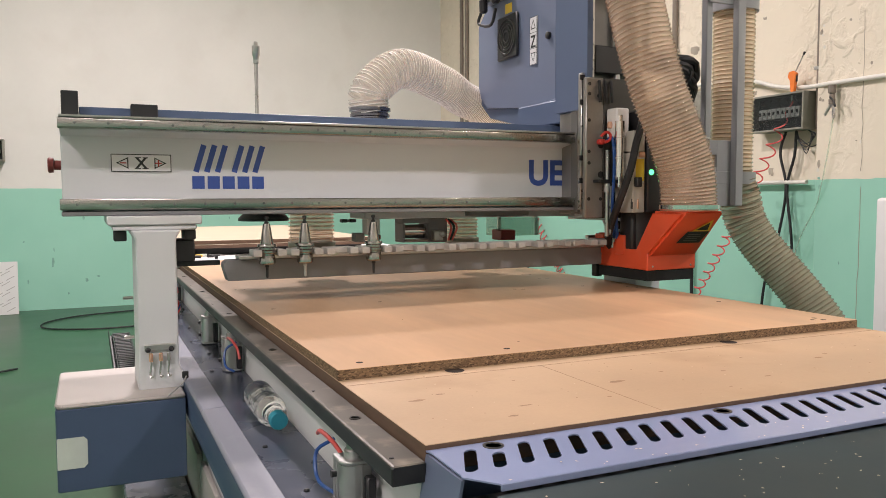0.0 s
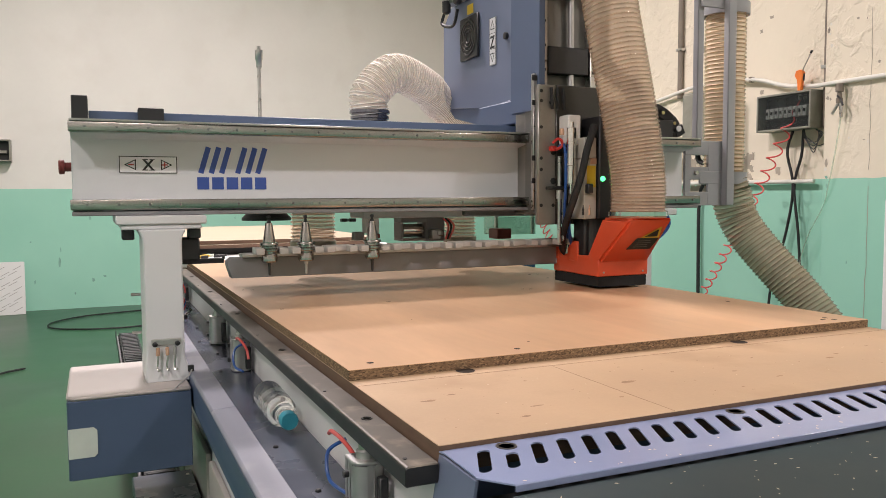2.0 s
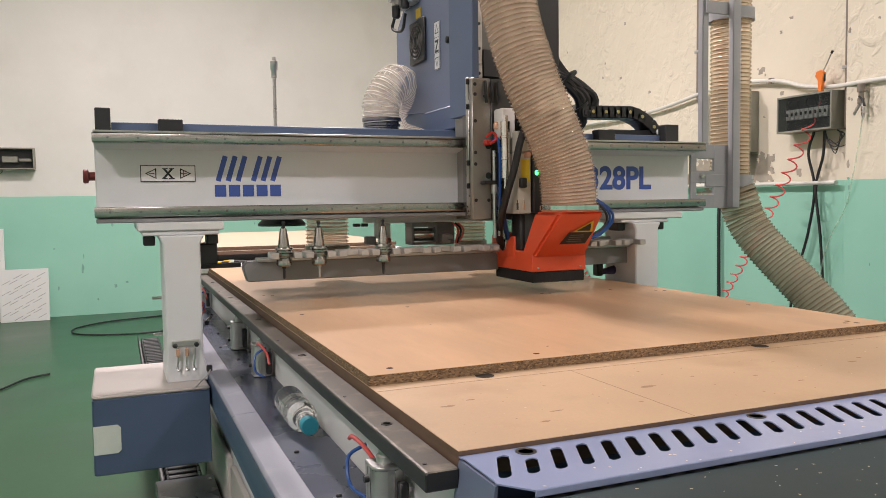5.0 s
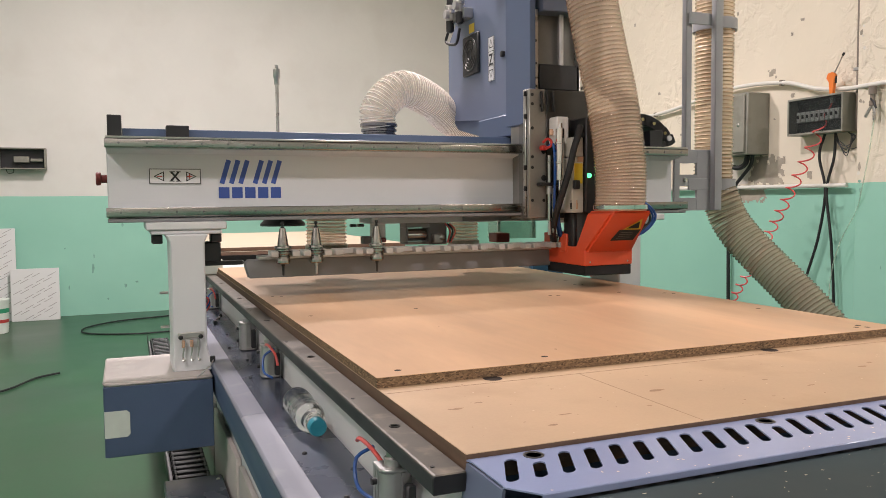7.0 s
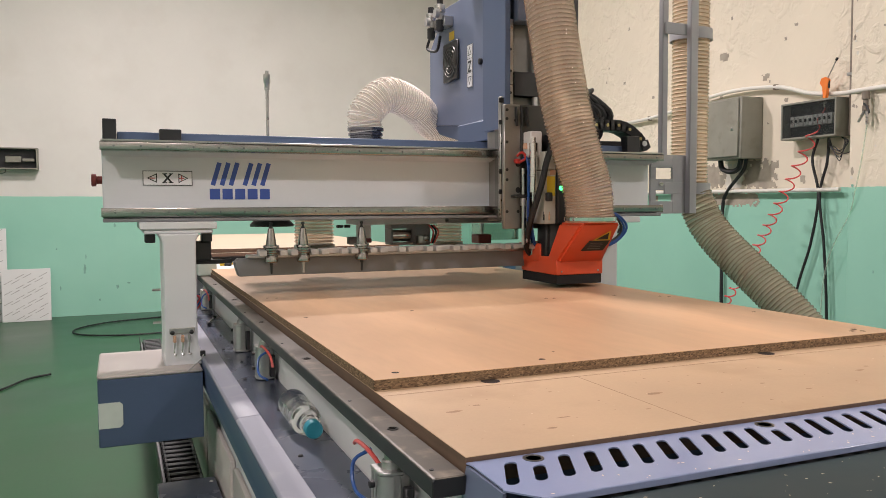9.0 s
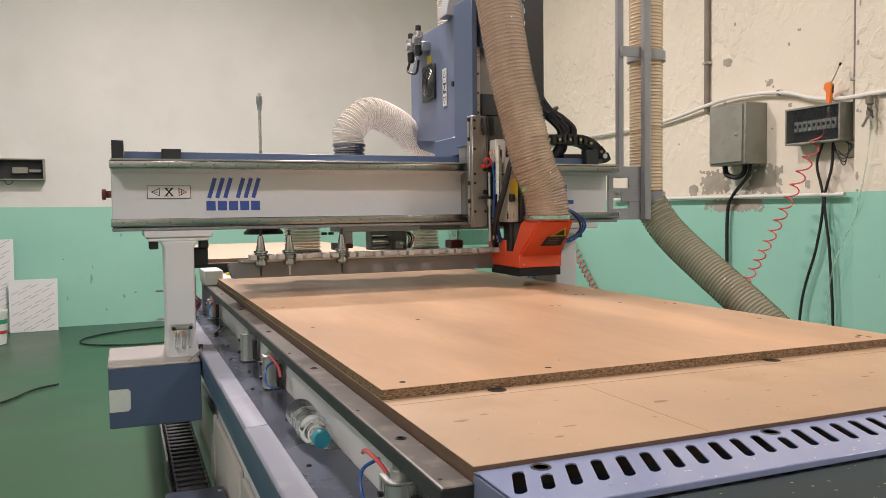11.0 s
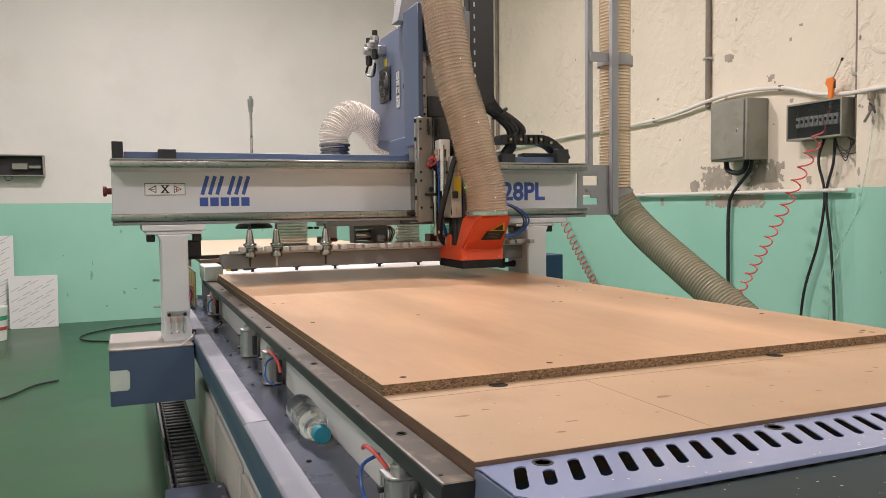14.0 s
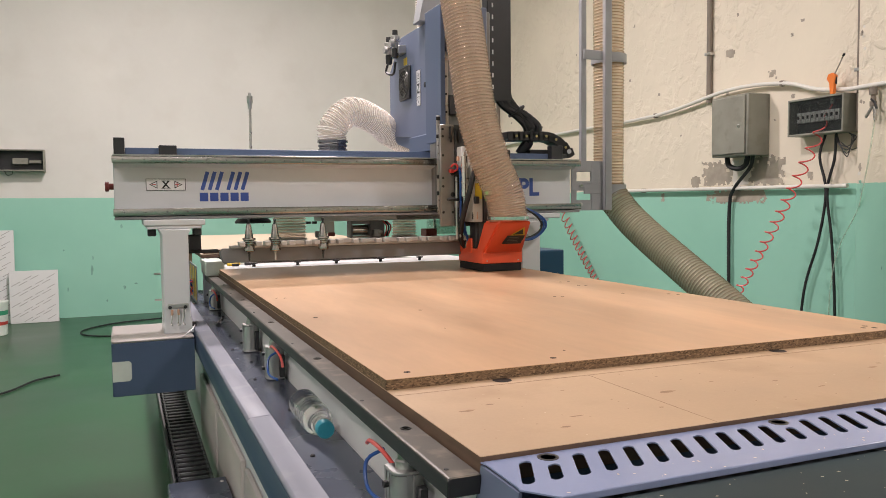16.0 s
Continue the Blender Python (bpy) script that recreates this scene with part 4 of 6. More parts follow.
    part("bracket_plate", B(.632, .70, 1.10, 1.18, 1.005, 1.0845, bev=0.003), M_RACK, g)
    part("valve_body", B(.640, .672, 1.07, 1.0995, 1.012, 1.044, bev=0.003), M_ALU, g)
    part("valve_knob", lathe(bm_new(), [(0, .010), (.008, .010), (.010, .006)], (.668, 1.07, 1.032), (0, -1, 0), 14), M_STEEL, g)
    for i in range(3):
        part("air_tube", tube(bm_new(), spline([(.69 + .008 * i, 1.09, 1.08), (.700 + .010 * i, 1.07, 1.055), (.692 + .006 * i, 1.075, 1.012)], 10), .0035, 6), (M_TUBE_RED, M_BLACK, M_TUBE_RED)[i], g)
    part("red_case", B(.90, .955, 1.10, 1.17, 1.005, 1.04, bev=0.003), M_OXIDE, g)
    part("cross_rail", B(.74, .96, 1.02, 1.20, 1.089, 1.1075, bev=0.003), M_RACK, g)
    # air tubes coiled behind the leg
    part("coil_bracket", B(-.1655, -.12, 1.60, 1.62, .72, .80, bev=0.002), M_BLACK, g)
    for k, mat in enumerate((M_TUBE_RED, M_TUBE_BLUE, M_TUBE_RED, M_TUBE_BLUE, M_TUBE_RED)):
        r, cy = .030 + .006 * (k % 3), 1.64 + .018 * k
        part("tube_coil", tube(bm_new(), [(-.105 + .010 * math.sin(a * 2 + k) + r * .4 * math.cos(a), cy + r * math.cos(a + k * .4), .765 + r * math.sin(a)) for a in [2 * math.pi * i / 24 for i in range(25)]], .0036, 6), mat, g)
    part("air_nozzle", lathe(bm_new(), [(0, .010), (.03, .011), (.06, .015), (.10, .021), (.108, .023), (.112, .019)], (1.195, .965, .8955), (.99, 0, .10), 18), M_PURPLE, g, "dark purple tapered nozzle")
    part("nozzle_clamp", B(1.18, 1.205, .95, .98, .884, .93, bev=0.003), M_BLACK, g)
    part("spring_pin", lathe(bm_new(), [(0, .007), (.02, .007), (.021, .012), (.05, .012), (.052, .017), (.062, .017), (.063, .008), (.08, .008)], (1.192, .965, .9305), (0, 0, 1), 14), M_TOOL, g)
    part("pin_arm", B(1.15, 1.24, .955, .975, 1.011, 1.0225, bev=0.002), M_ALU, g)
    # pole behind the beam
    part("lubricator_pole", lathe(bm_new(), [(0, .010), (.018, .010), (.019, .0065), (.236, .0065), (.237, .0105), (.261, .0105), (.266, .014), (.298, .014), (.3, .007), (.313, .007)], (.188, 1.597, 1.386), (0, 0, 1), 16), M_STEEL, g, "chrome pole")
    part("rear_shelf", B(.05, 1.05, 1.262, 1.66, 1.33, 1.386, bev=0.003), M_BLUE, g)
    return g


build_gantry()
for args in ((.058, "a dark cutter"), (.159, "a pale drill"), (.352, "a dark cutter")):
    tool_holder(None, args[0], .832, 1.100, args[1])


def build_hose_stand():
    """Two posts with ring clamps on the gantry's end."""
    s = root("hose_stand", "blue-grey steel stand with two posts holding a dust hose", "hose stand")
    b = bm_new()
    # bracket plate with two windows
    for q in ((1.592, 1.70, 1.30, 1.352), (1.592, 1.70, 1.21, 1.255), (1.592, 1.70, 1.115, 1.165), (1.592, 1.618, 1.255, 1.30), (1.592, 1.618, 1.165, 1.21), (1.70, 1.775, 1.115, 1.352)):
        box(b, q[0], q[1], .955, .967, q[2], q[3], bev=0.001)
    part("bracket", b, M_STAND, s)
    part("post", B(1.655, 1.683, .968, .996, 1.30, 3.0, bev=0.003), M_STAND, s)
    part("post", B(1.760, 1.798, .925, .953, 1.115, 3.0, bev=0.003), M_STAND, s)
    for z in (1.195, 1.835, 2.5):
        r = bm_new()
        lathe(r, [(0, .083), (0, .087), (.045, .087), (.045, .083), (0, .083)], (1.862, 1.05, z), (0, 0, 1), 32, cap=False)
        box(r, 1.66, 1.80, .953, .962, z, z + .045, bev=0.001)
        part("ring_clamp", r, M_STAND, s)
    for z in (1.235, 1.145):
        part("bolt", C((1.64, .955, z), (1.64, .945, z), .008, 8), M_STEEL, s)
    return s


build_hose_stand()


def build_clear_box():
    c = root("clear_box", "clear acrylic box with green tint below the beam", "plastic box")
    for q in ((1.08, 1.255, 1.45, 1.454, 1.0, 1.07), (1.08, 1.255, 1.55, 1.554, 1.0, 1.07), (1.076, 1.08, 1.45, 1.554, 1.0, 1.07), (1.255, 1.259, 1.45, 1.554, 1.0, 1.07), (1.08, 1.255, 1.454, 1.55, 1.0, 1.004)):
        part("box_pane", B(*q, bev=0.0006), M_ACRYLIC, c)
    for x in (1.085, 1.25):
        part("box_hanger", B(x - .006, x + .006, 1.455, 1.468, 1.0, 1.35, bev=0.001), M_ALU, c)
    part("box_bar", B(1.06, 1.28, 1.20, 1.47, 1.352, 1.36, bev=0.001), M_ALU, c)
    return c


# ---- hose pieces ----
def hose_mesh(name, r, length, film, rib, pitch=.0145, seg=28, wire=.002, dip=.0035):
    """One short rigid piece of ribbed hose along z: round wire ribs with film sagging in between."""
    b = bm_new()
    k = max(1, round(length / pitch))
    step = length / k
    prof = []
    for i in range(k):
        z = -length / 2 + i * step
        prof += [(z + step * u, r - dip * math.sin(math.pi * u) ** .7) for u in (0, .12, .3, .5, .7, .88)]
    prof.append((length / 2, r))
    lathe(b, prof, (0, 0, 0), (0, 0, 1), seg, cap=False)
    for i in range(k):
        z = -length / 2 + (i + .02) * step
        lathe(b, [(z - wire * math.cos(math.radians(a)), r - .0004 + wire * math.sin(math.radians(a))) for a in (0, 30, 60, 90, 120, 150, 180)], (0, 0, 0), (0, 0, 1), seg, mi=1, cap=False)
    return mesh(name, b, [film, rib], True)


def along(pts, gaps):
    """One pose for each gap, laid end to end along a curve, z along it."""
    fine = spline(pts, 160)
    d = [0.0]
    for a, b in zip(fine, fine[1:]):
        d.append(d[-1] + (b - a).length)
    out, up, at, n = [], Vector((1, 0, 0)), 0.0, len(gaps)
    for i, gap in enumerate(gaps):
        s = min(at + gap / 2, d[-1] - .001 * (n - i))
        at += gap
        p, a, c2 = [Vector([float(np.interp(min(max(v, 0), d[-1]), d, [q[c] for q in fine])) for c in range(3)]) for v in (s, s - .02, s + .02)]
        z = (c2 - a).normalized()
        x = (up - z * up.dot(z)).normalized()
        y = z.cross(x)
        up = x
        out.append(Matrix(((x.x, y.x, z.x, p.x), (x.y, y.y, z.y, p.y), (x.z, y.z, z.z, p.z), (0, 0, 0, 1))))
    return out


def front_hose_curve(t):
    x, y, z = carriage_x(t), gantry_y(t), head_z(t)
    s0, s1, s2, s3 = [between(SWAY, t, k) for k in (1, 2, 3, 4)]
    k = (s3 - s2) / .15 * .6
    return [(x + .070, y + .56, 1.135 + z), (x + .074 + .3 * (s0 - .074), y + .561, 1.235 + z), (x + s0, y + .572, 1.34 + z * .6), (x + s1, y + .60, 1.5 + z * .3), (x + s2, y + .63, 1.65), (x + s3, y + .66, 1.8),
            (x + s3 + k * .25, y + .72, 2.05), (x + s3 + k * .45, y + .80, 2.35)]


def rear_hose_curve(t):
    x, y = carriage_x(t), gantry_y(t) + 1.421
    s = (x - .86) / .29
    return [(.548, y, 1.452), (.550, y, 1.525), (.628 + .045 * s, y + .02, 1.602 + .010 * s), (.746 + .129 * s, y + .11, 1.572 + .008 * s), (.851 + .193 * s, y + .25, 1.508 + .034 * s),
            (.948 + .302 * s, y + .36, 1.492 + .029 * s), (1.043 + .326 * s, y + .40, 1.58), (1.079 + .339 * s, y + .42, 1.80), (1.07 + .339 * s, y + .42, 2.2), (1.06 + .339 * s, y + .40, 2.7)]


def side_hose_curve(t):
    y = gantry_y(t)
    a = Vector((1.868, y + 1.05, 1.22))
    end = Vector((2.255, .55, .10))
    return [a, a + Vector((.014, -.02 - .012 * y, -.06)), a.lerp(end, .14) + Vector((.008, .025, -.055)), a.lerp(end, .5) + Vector((.02 - .05 * y, 0, .02 - .045 * y)), a.lerp(end, .8) + Vector((-.05 * y, 0, -.02 - .04 * y)), end, end + Vector((.25, -.4, .03)), end + Vector((.4, -1.2, .03))]


HOSES = []


def build_hose(label, curve, r, runs, film, rib, grid, wire=.002):
    """runs: (number of sections, section length, rib pitch), from the lower end on."""
    h = root("dust_hose", label, "dust hose")
    pieces, gaps = [], []
    for n, length, pitch in runs:
        me = hose_mesh("hose_section", r, length, film, rib, pitch, 28, wire)
        pieces += [part("hose_section", me, None, h) for _ in range(n)]
        gaps += [length * .985] * n
    HOSES.append((pieces, curve, grid, gaps))
    return h


build_hose("clear tan ribbed dust hose rising from the orange dust shoe", front_hose_curve, .0805, [(12, .0196, .0098), (10, .024, .012), (28, .0284, .0142)], M_FILM, M_RIB, .1, .0017)
build_hose("clear pink-white ribbed dust hose arching over the gantry beam", rear_hose_curve, .070, [(80, .024, .012)], M_FILMPALE, M_RIBPALE, .25, .0016)
build_hose("dusty clear ribbed dust hose sagging from gantry stand to the floor", side_hose_curve, .076, [(64, .032, .016)], M_FILMGREY, M_RIBOLD, .25, .0022)


def fixed_hose(label, p0, p1, r, film, rib, pitch=.016, collar=None):
    """A straight ribbed hose length that rides with the gantry."""
    h = root("hose_length", label, "dust hose")
    d = (Vector(p1) - Vector(p0)).length
    n = max(2, round(d / .046))
    me = hose_mesh("hose_section", r, d / n * 1.01, film, rib, pitch)
    for i in range(n):
        ob = part("hose_section", me, None, h)
        ob.location = Vector(p0).lerp(Vector(p1), (i + .5) / n)
    if collar:
        part("collar", lathe(bm_new(), [(0, r + .004), (.03, r + .004), (.032, r - .002)], collar, (0, 0, 1), 28), M_CABINET, h, "grey metal hose collar")
    return h


RIDERS = [fixed_hose("clear ribbed dust hose upright in the stand clamps", (1.862, 1.05, 1.2), (1.862, 1.05, 3.0), .076, M_FILMUP, M_RIBUP, .0165),
          fixed_hose("clear ribbed hose stub with copper ribs below the beam", (.332, 1.42, 1.0), (.332, 1.42, 1.12), .077, M_FILMPALE, M_STUBRIB, .012, (.332, 1.42, .97)),
          fixed_hose("clear ribbed hose stub with copper ribs below the beam", (.905, 1.42, 1.0), (.905, 1.42, 1.12), .06, M_FILMPALE, M_STUBRIB, .012, (.905, 1.42, .97))]
RIDERS.append(build_clear_box())
collar = root("hose_collar", "grey metal collar where the hose meets the beam", "hose collar")
b = bm_new()
lathe(b, [(0, .068), (.004, .070), (.012, .070), (.016, .064), (.021, .064), (.024, .070), (.034, .070), (.038, .064), (.043, .064), (.046, .070), (.054, .070), (.058, .064), (.062, .064), (.065, .073), (.075, .073), (.077, .067)], (.548, 1.421, 1.388), (0, 0, 1), 32, cap=False)
part("collar_band", b, M_COLLAR, collar)
RIDERS.append(collar)


# ---- carriage and spindle head ----
BUNDLE_PIVOT = (.34, 1.14, 1.66)


def bundle_swing(t):
    """Degrees by which the cables bow outwards as the carriage nears the beam's end."""
    u = min(1, max(0, (carriage_x(t) - .99) / .15))
    return -36 * u * u * (3 - 2 * u)


def build_carriage():
    c = root("spindle_carriage", "blue-grey spindle carriage with steel slides on the gantry", "spindle carriage")
    part("side_plate", B(-.102, -.085, .833, .98, 1.095, 1.42, bev=0.002), M_PALEPLATE, c, "dark grey steel side plate")
    for z in (1.13, 1.2, 1.28, 1.36):
        part("plate_bolt", C((-.1025, .85, z), (-.104, .85, z), .006, 10), M_BLACK, c)
    part("front_cover", B(-.120, -.0985, .80, .98, 1.4202, 1.99, bev=0.002), M_BLUEDARK, c, "slate blue corner cover")
    part("back_plate", B(-.112, .14, .86, .90, 1.10, 1.99, bev=0.003), M_PLATE, c)
    part("rear_block", B(-.10, .14, .90, 1.26, 1.392, 1.47, bev=0.004), M_BLUEDARK, c)
    for x in (-.098, .085):
        rail = part("slide_rail", B(x, x + .024, .826, .86, 1.12, 1.80, bev=0.002), M_STEEL, c, "steel vertical slide rail")
        for i in range(8):
            part("bolt", C((x + .012, .826, 1.17 + .075 * i), (x + .012, .8235, 1.17 + .075 * i), .005, 10), M_BLACK, rail)
    edge = part("edge_rail", B(-.131, -.114, .814, .832, 1.11, 1.53, bev=0.002), M_STEEL, c, "bright steel edge rail")
    for z in (1.20, 1.27, 1.44, 1.515):
        part("rail_clip", B(-.138, -.110, .810, .8135, z - .008, z + .008, bev=0.001), M_BLACK, edge)
    part("ball_screw", C((.02, .84, 1.3), (.02, .84, 1.82), .010, 14), M_ALU, c)
    part("nut_block", B(-.07, .08, .828, .858, 1.535, 1.62, bev=0.003), M_BLACK, c)
    # blue housing: polygon side, front header
    side = [(.905, 1.424), (1.25, 1.40), (1.55, 1.46), (1.64, 1.53), (1.64, 1.83), (1.46, 1.985), (.905, 1.985)]
    part("housing", prism(bm_new(), side, "x", -.060, .145, bev=0.003), M_BLUEDARK, c, "slate blue sheet metal housing")
    cover = part("housing_cover", prism(bm_new(), [(1.06, 1.475), (1.25, 1.47), (1.56, 1.50), (1.634, 1.56), (1.634, 1.83), (1.455, 1.98), (1.06, 1.98)], "x", -.068, -.0605, bev=0.002), M_BLUE, c, "blue-grey side cover")
    part("header", B(-.072, .095, .795, .904, 1.79, 1.99, bev=0.004), M_BLUE, c)
    part("lower_cover", prism(bm_new(), [(.905, 1.41), (1.24, 1.385), (1.24, 1.47), (.905, 1.49)], "x", -.074, -.0615, bev=0.002), M_BLUEDARK, c)
    part("cable_gland", lathe(bm_new(), [(0, .012), (.01, .012), (.012, .008)], (-.068, 1.10, 1.70), (-1, 0, 0), 14), M_BLACK, c)
    for y, z in ((.925, 1.46), (.925, 1.70), (.925, 1.93), (1.2, 1.42), (.94, 1.43)):
        part("screw", lathe(bm_new(), [(0, .005), (.002, .004)], (-.0745 if z < 1.49 else -.060, y, z), (-1, 0, 0), 8), M_STEEL, c)
    # fan grille
    fan = part("fan", B(-.080, -.069, 1.305, 1.455, 1.665, 1.825, bev=0.004), M_BLACK, c, "black square fan grille")
    for r in (.018, .032, .046, .060):
        ring = bm_new()
        lathe(ring, [(0, r), (.004, r + .002), (.004, r + .006), (0, r + .008)], (-.0801, 1.38, 1.745), (-1, 0, 0), 26, cap=False)
        part("grille_ring", ring, M_DARKPLATE, fan)
    zs = part("axis_sign", B(-.0705, -.0685, 1.178, 1.225, 1.617, 1.783, bev=0), M_SIGN, c, "axis sign with letter and arrows")
    sign_mesh(zs, (-.0706, 1.225, 1.617), (0, -1, 0), (0, 0, 1), (-1, 0, 0), .047, .166, "Z")
    lettering("Z", zs, (-.0716, 1.219, 1.677), (90, 0, -90), .06, M_INK, .85, .001)
    # air regulators
    for y, z in ((1.50, 1.90), (1.40, 1.915)):
        reg = part("regulator", lathe(bm_new(), [(0, .016), (.03, .016), (.031, .022), (.06, .022), (.064, .016)], (-.115, y, z), (0, 0, 1), 18), M_STEEL, c, "chrome air regulator")
        part("regulator_knob", lathe(bm_new(), [(0, .014), (.025, .013)], (-.115, y, z + .064), (0, 0, 1), 14), M_BLACK, reg)
        part("regulator_bowl", lathe(bm_new(), [(0, .017), (.04, .016), (.046, .01)], (-.115, y, z), (0, 0, -1), 16), M_BLACK, reg)
        part("gauge", lathe(bm_new(), [(0, .018), (.016, .018)], (-.135, y - .03, z + .02), (-1, 0, 0), 16), M_ALU, reg)
    part("regulator_mount", B(-.11, -.0685, 1.37, 1.53, 1.89, 1.93, bev=0.003), M_STEEL, c)
    part("yellow_label", B(-.0695, -.0685, 1.36, 1.41, 1.835, 1.87, bev=0), M_YELLOW, c)
    part("air_tube", tube(bm_new(), spline([(-.115, 1.52, 1.86), (-.12, 1.53, 1.82), (-.11, 1.45, 1.80), (-.115, 1.40, 1.85)], 14), .006), M_BLACK, c)
    # boom post over the housing
    part("boom", prism(bm_new(), [(-.10, 1.986), (-.002, 1.986), (.085, 2.62), (.035, 2.62)], "y", 1.10, 1.19, bev=0.003), M_STAND, c, "grey tapered hose boom")
    # tall black cable carrier and cable bundle
    panel = part("cable_carrier", B(.256, .382, 1.13, 1.19, 1.642, 3.0, bev=0.004), M_CHAIN, c, "tall black vertical cable carrier")
    for i in range(24):
        part("link_mark", B(.279, .286, 1.1275, 1.1296, 1.70 + .055 * i, 1.72 + .055 * i, bev=0), M_SIGN, panel)
    bundle = new("cable_bundle")
    bundle.parent = c
    bundle["label"] = "bundle of black cables below the cable carrier"
    bundle.location = BUNDLE_PIVOT
    px, py, pz = BUNDLE_PIVOT
    for i in range(9):
        a, w = i / 8, .016 * math.sin(i * 2.3)
        run = [(.30 + .085 * a, 1.16, 1.69), (.33 + .07 * a + w, 1.14, 1.63), (.39 + .075 * a, 1.12 + w, 1.58), (.44 + .085 * a, 1.10 - w, 1.525), (.45 + .045 * a, 1.1 + w, 1.47), (.47 - .02 * a, 1.11, 1.44 + .02 * a), (.44 - .03 * a, 1.13, 1.40)]
        part("cable", tube(bm_new(), spline([(x - px, y - py, z - pz) for x, y, z in run], 24), .0155 - .003 * (i % 3), 8), M_RUBBER if i % 4 else M_CHAIN, bundle)
    for x, z in ((.40, 1.60), (.455, 1.50)):
        part("cable_tie", lathe(bm_new(), [(0, .046), (.008, .046)], (x - px, 1.12 - py, z - pz), (.6, 0, -.8), 16), M_BLACK, bundle)
    part("carrier_arm", B(.13, .27, 1.14, 1.18, 1.66, 1.72, bev=0.003), M_BLACK, c)
    return c


def build_head(c):
    """Sliding head: motor, spindle, dust shoe and its fittings. Moves up and down on the carriage."""
    h = new("spindle_head")
    h.parent = c
    h["label"] = "spindle head with orange dust shoe and black brush skirt"
    sp = part("slide_plate", B(-.130, -.064, .790, .809, 1.10, 1.53, bev=0.004), M_PALEPLATE, h, "machined slide plate")
    part("slide_core", B(-.0635, .10, .792, .809, 1.10, 1.53, bev=0.003), M_DARKPLATE, h, "dark slide plate")
    for x, z in ((-.118, 1.51), (-.118, 1.48), (-.118, 1.305), (-.118, 1.27), (-.118, 1.16), (-.118, 1.40), (-.085, 1.475), (-.075, 1.16)):
        part("bolt", C((x, .790, z), (x, .7885, z), .0055, 10), M_BLACK, sp)
    for x, z in ((-.075, 1.325), (-.075, 1.235)):
        part("hole", C((x, .790, z), (x, .7888, z), .010, 14), M_BLACK, sp)
    for k in range(3):
        part("cable_clip", tube(bm_new(), spline([(-.085 + .022 * k, .787, 1.52), (-.087 + .022 * k, .780, 1.49), (-.082 + .022 * k, .784, 1.455)], 8), .005, 8), M_RUBBER, sp)
    part("motor", B(-.021, .024, .70, .789, 1.118, 1.30, bev=0.003), M_MOTOR, h, "grey spindle motor")
    part("motor_top", B(-.021, .024, .701, .789, 1.302, 1.365, bev=0.003), M_MOTOR, h)
    part("motor_cap", B(-.056, -.010, .735, .789, 1.345, 1.435, bev=0.004), M_SIGN, h, "white plastic motor cap")
    part("motor_bolt", C((-.004, .701, 1.335), (-.004, .6995, 1.335), .004, 10), M_BLACK, h)
    part("spindle_nose", lathe(bm_new(), [(0, .05), (.004, .055), (.10, .055), (.14, .052)], (.062, .768, 1.12), (0, 0, -1), 24), M_BLACK, h)
    part("spindle_body", prism(bm_new(), [(.010, .734), (.126, .734), (.132, .740), (.132, .794), (.126, .80), (.010, .80), (.004, .794), (.004, .740)], "z", .985, 1.116, bev=0.003), M_BLACK, h, "black spindle housing")
    for k in range(4):
        part("brass_fitting", lathe(bm_new(), [(0, .004), (.02, .004), (.021, .0025), (.03, .0025)], (-.02 + .018 * k, .705 - .004 * (k % 2), 1.13), (0, 0, 1), 8), M_COPPER if k % 2 else M_BLACK, h)
    part("motor_side", B(.0265, .12, .69, .789, 1.118, 1.43, bev=0.004), M_BLACK, h)
    part("led", lathe(bm_new(), [(0, .0085), (.004, .0075), (.006, .004)], (.038, .689, 1.240), (0, -1, 0), 14), M_LED, h, "lit green indicator lamp")
    part("warning_label", B(.0, .022, .6985, .6995, 1.285, 1.302, bev=0), M_COPPER, h)
    part("yellow_tag", B(-.012, .019, .6985, .6995, 1.214, 1.28, bev=0), M_YELLOW, h)
    # dust shoe: open body, forward duct, brush
    x0, x1, y0, y1 = 0.0, .185, .655, .905
    shoe = bm_new()
    zb, zt = .945, 1.005
    prism(shoe, [(y0, zb), (y1, zb), (y1, zt + .045), (y1 - .03, zt + .045), (y1 - .03, zt + .02), (y0 + .14, zt + .02), (y0 + .115, zt), (y0 + .06, zt), (y0, zt)], "x", x0, x1, bev=0.003)
    part("shoe_body", shoe, M_ORANGE, h, "orange plastic dust shoe")
    duct = bm_new()
    lo = [(x0, y0), (x1, y0), (x1, y0 + .075), (x0, y0 + .075)]
    hi = [(-.003, .487), (.142, .487), (.142, .635), (-.003, .635)]
    vl = [duct.verts.new((*p, zt - .02)) for p in lo]
    vh = [duct.verts.new((*p, 1.124)) for p in hi]
    duct.faces.new(vl[::-1])
    duct.faces.new(vh)
    for i in range(4):
        duct.faces.new((vl[i], vl[(i + 1) % 4], vh[(i + 1) % 4], vh[i]))
    bmesh.ops.recalc_face_normals(duct, faces=duct.faces)
    bmesh.ops.bevel(duct, geom=duct.edges[:], offset=.008, segments=2, affect="EDGES")
    part("duct", duct, M_ORANGE, h, "slanted orange suction duct")
    part("duct_ring", lathe(bm_new(), [(0, .081), (.004, .083), (.016, .083), (.018, .081)], (.07, .56, 1.125), (0, 0, 1), 30, cap=False), clear("clamp_film", (.8, .45, .3), .6), h)
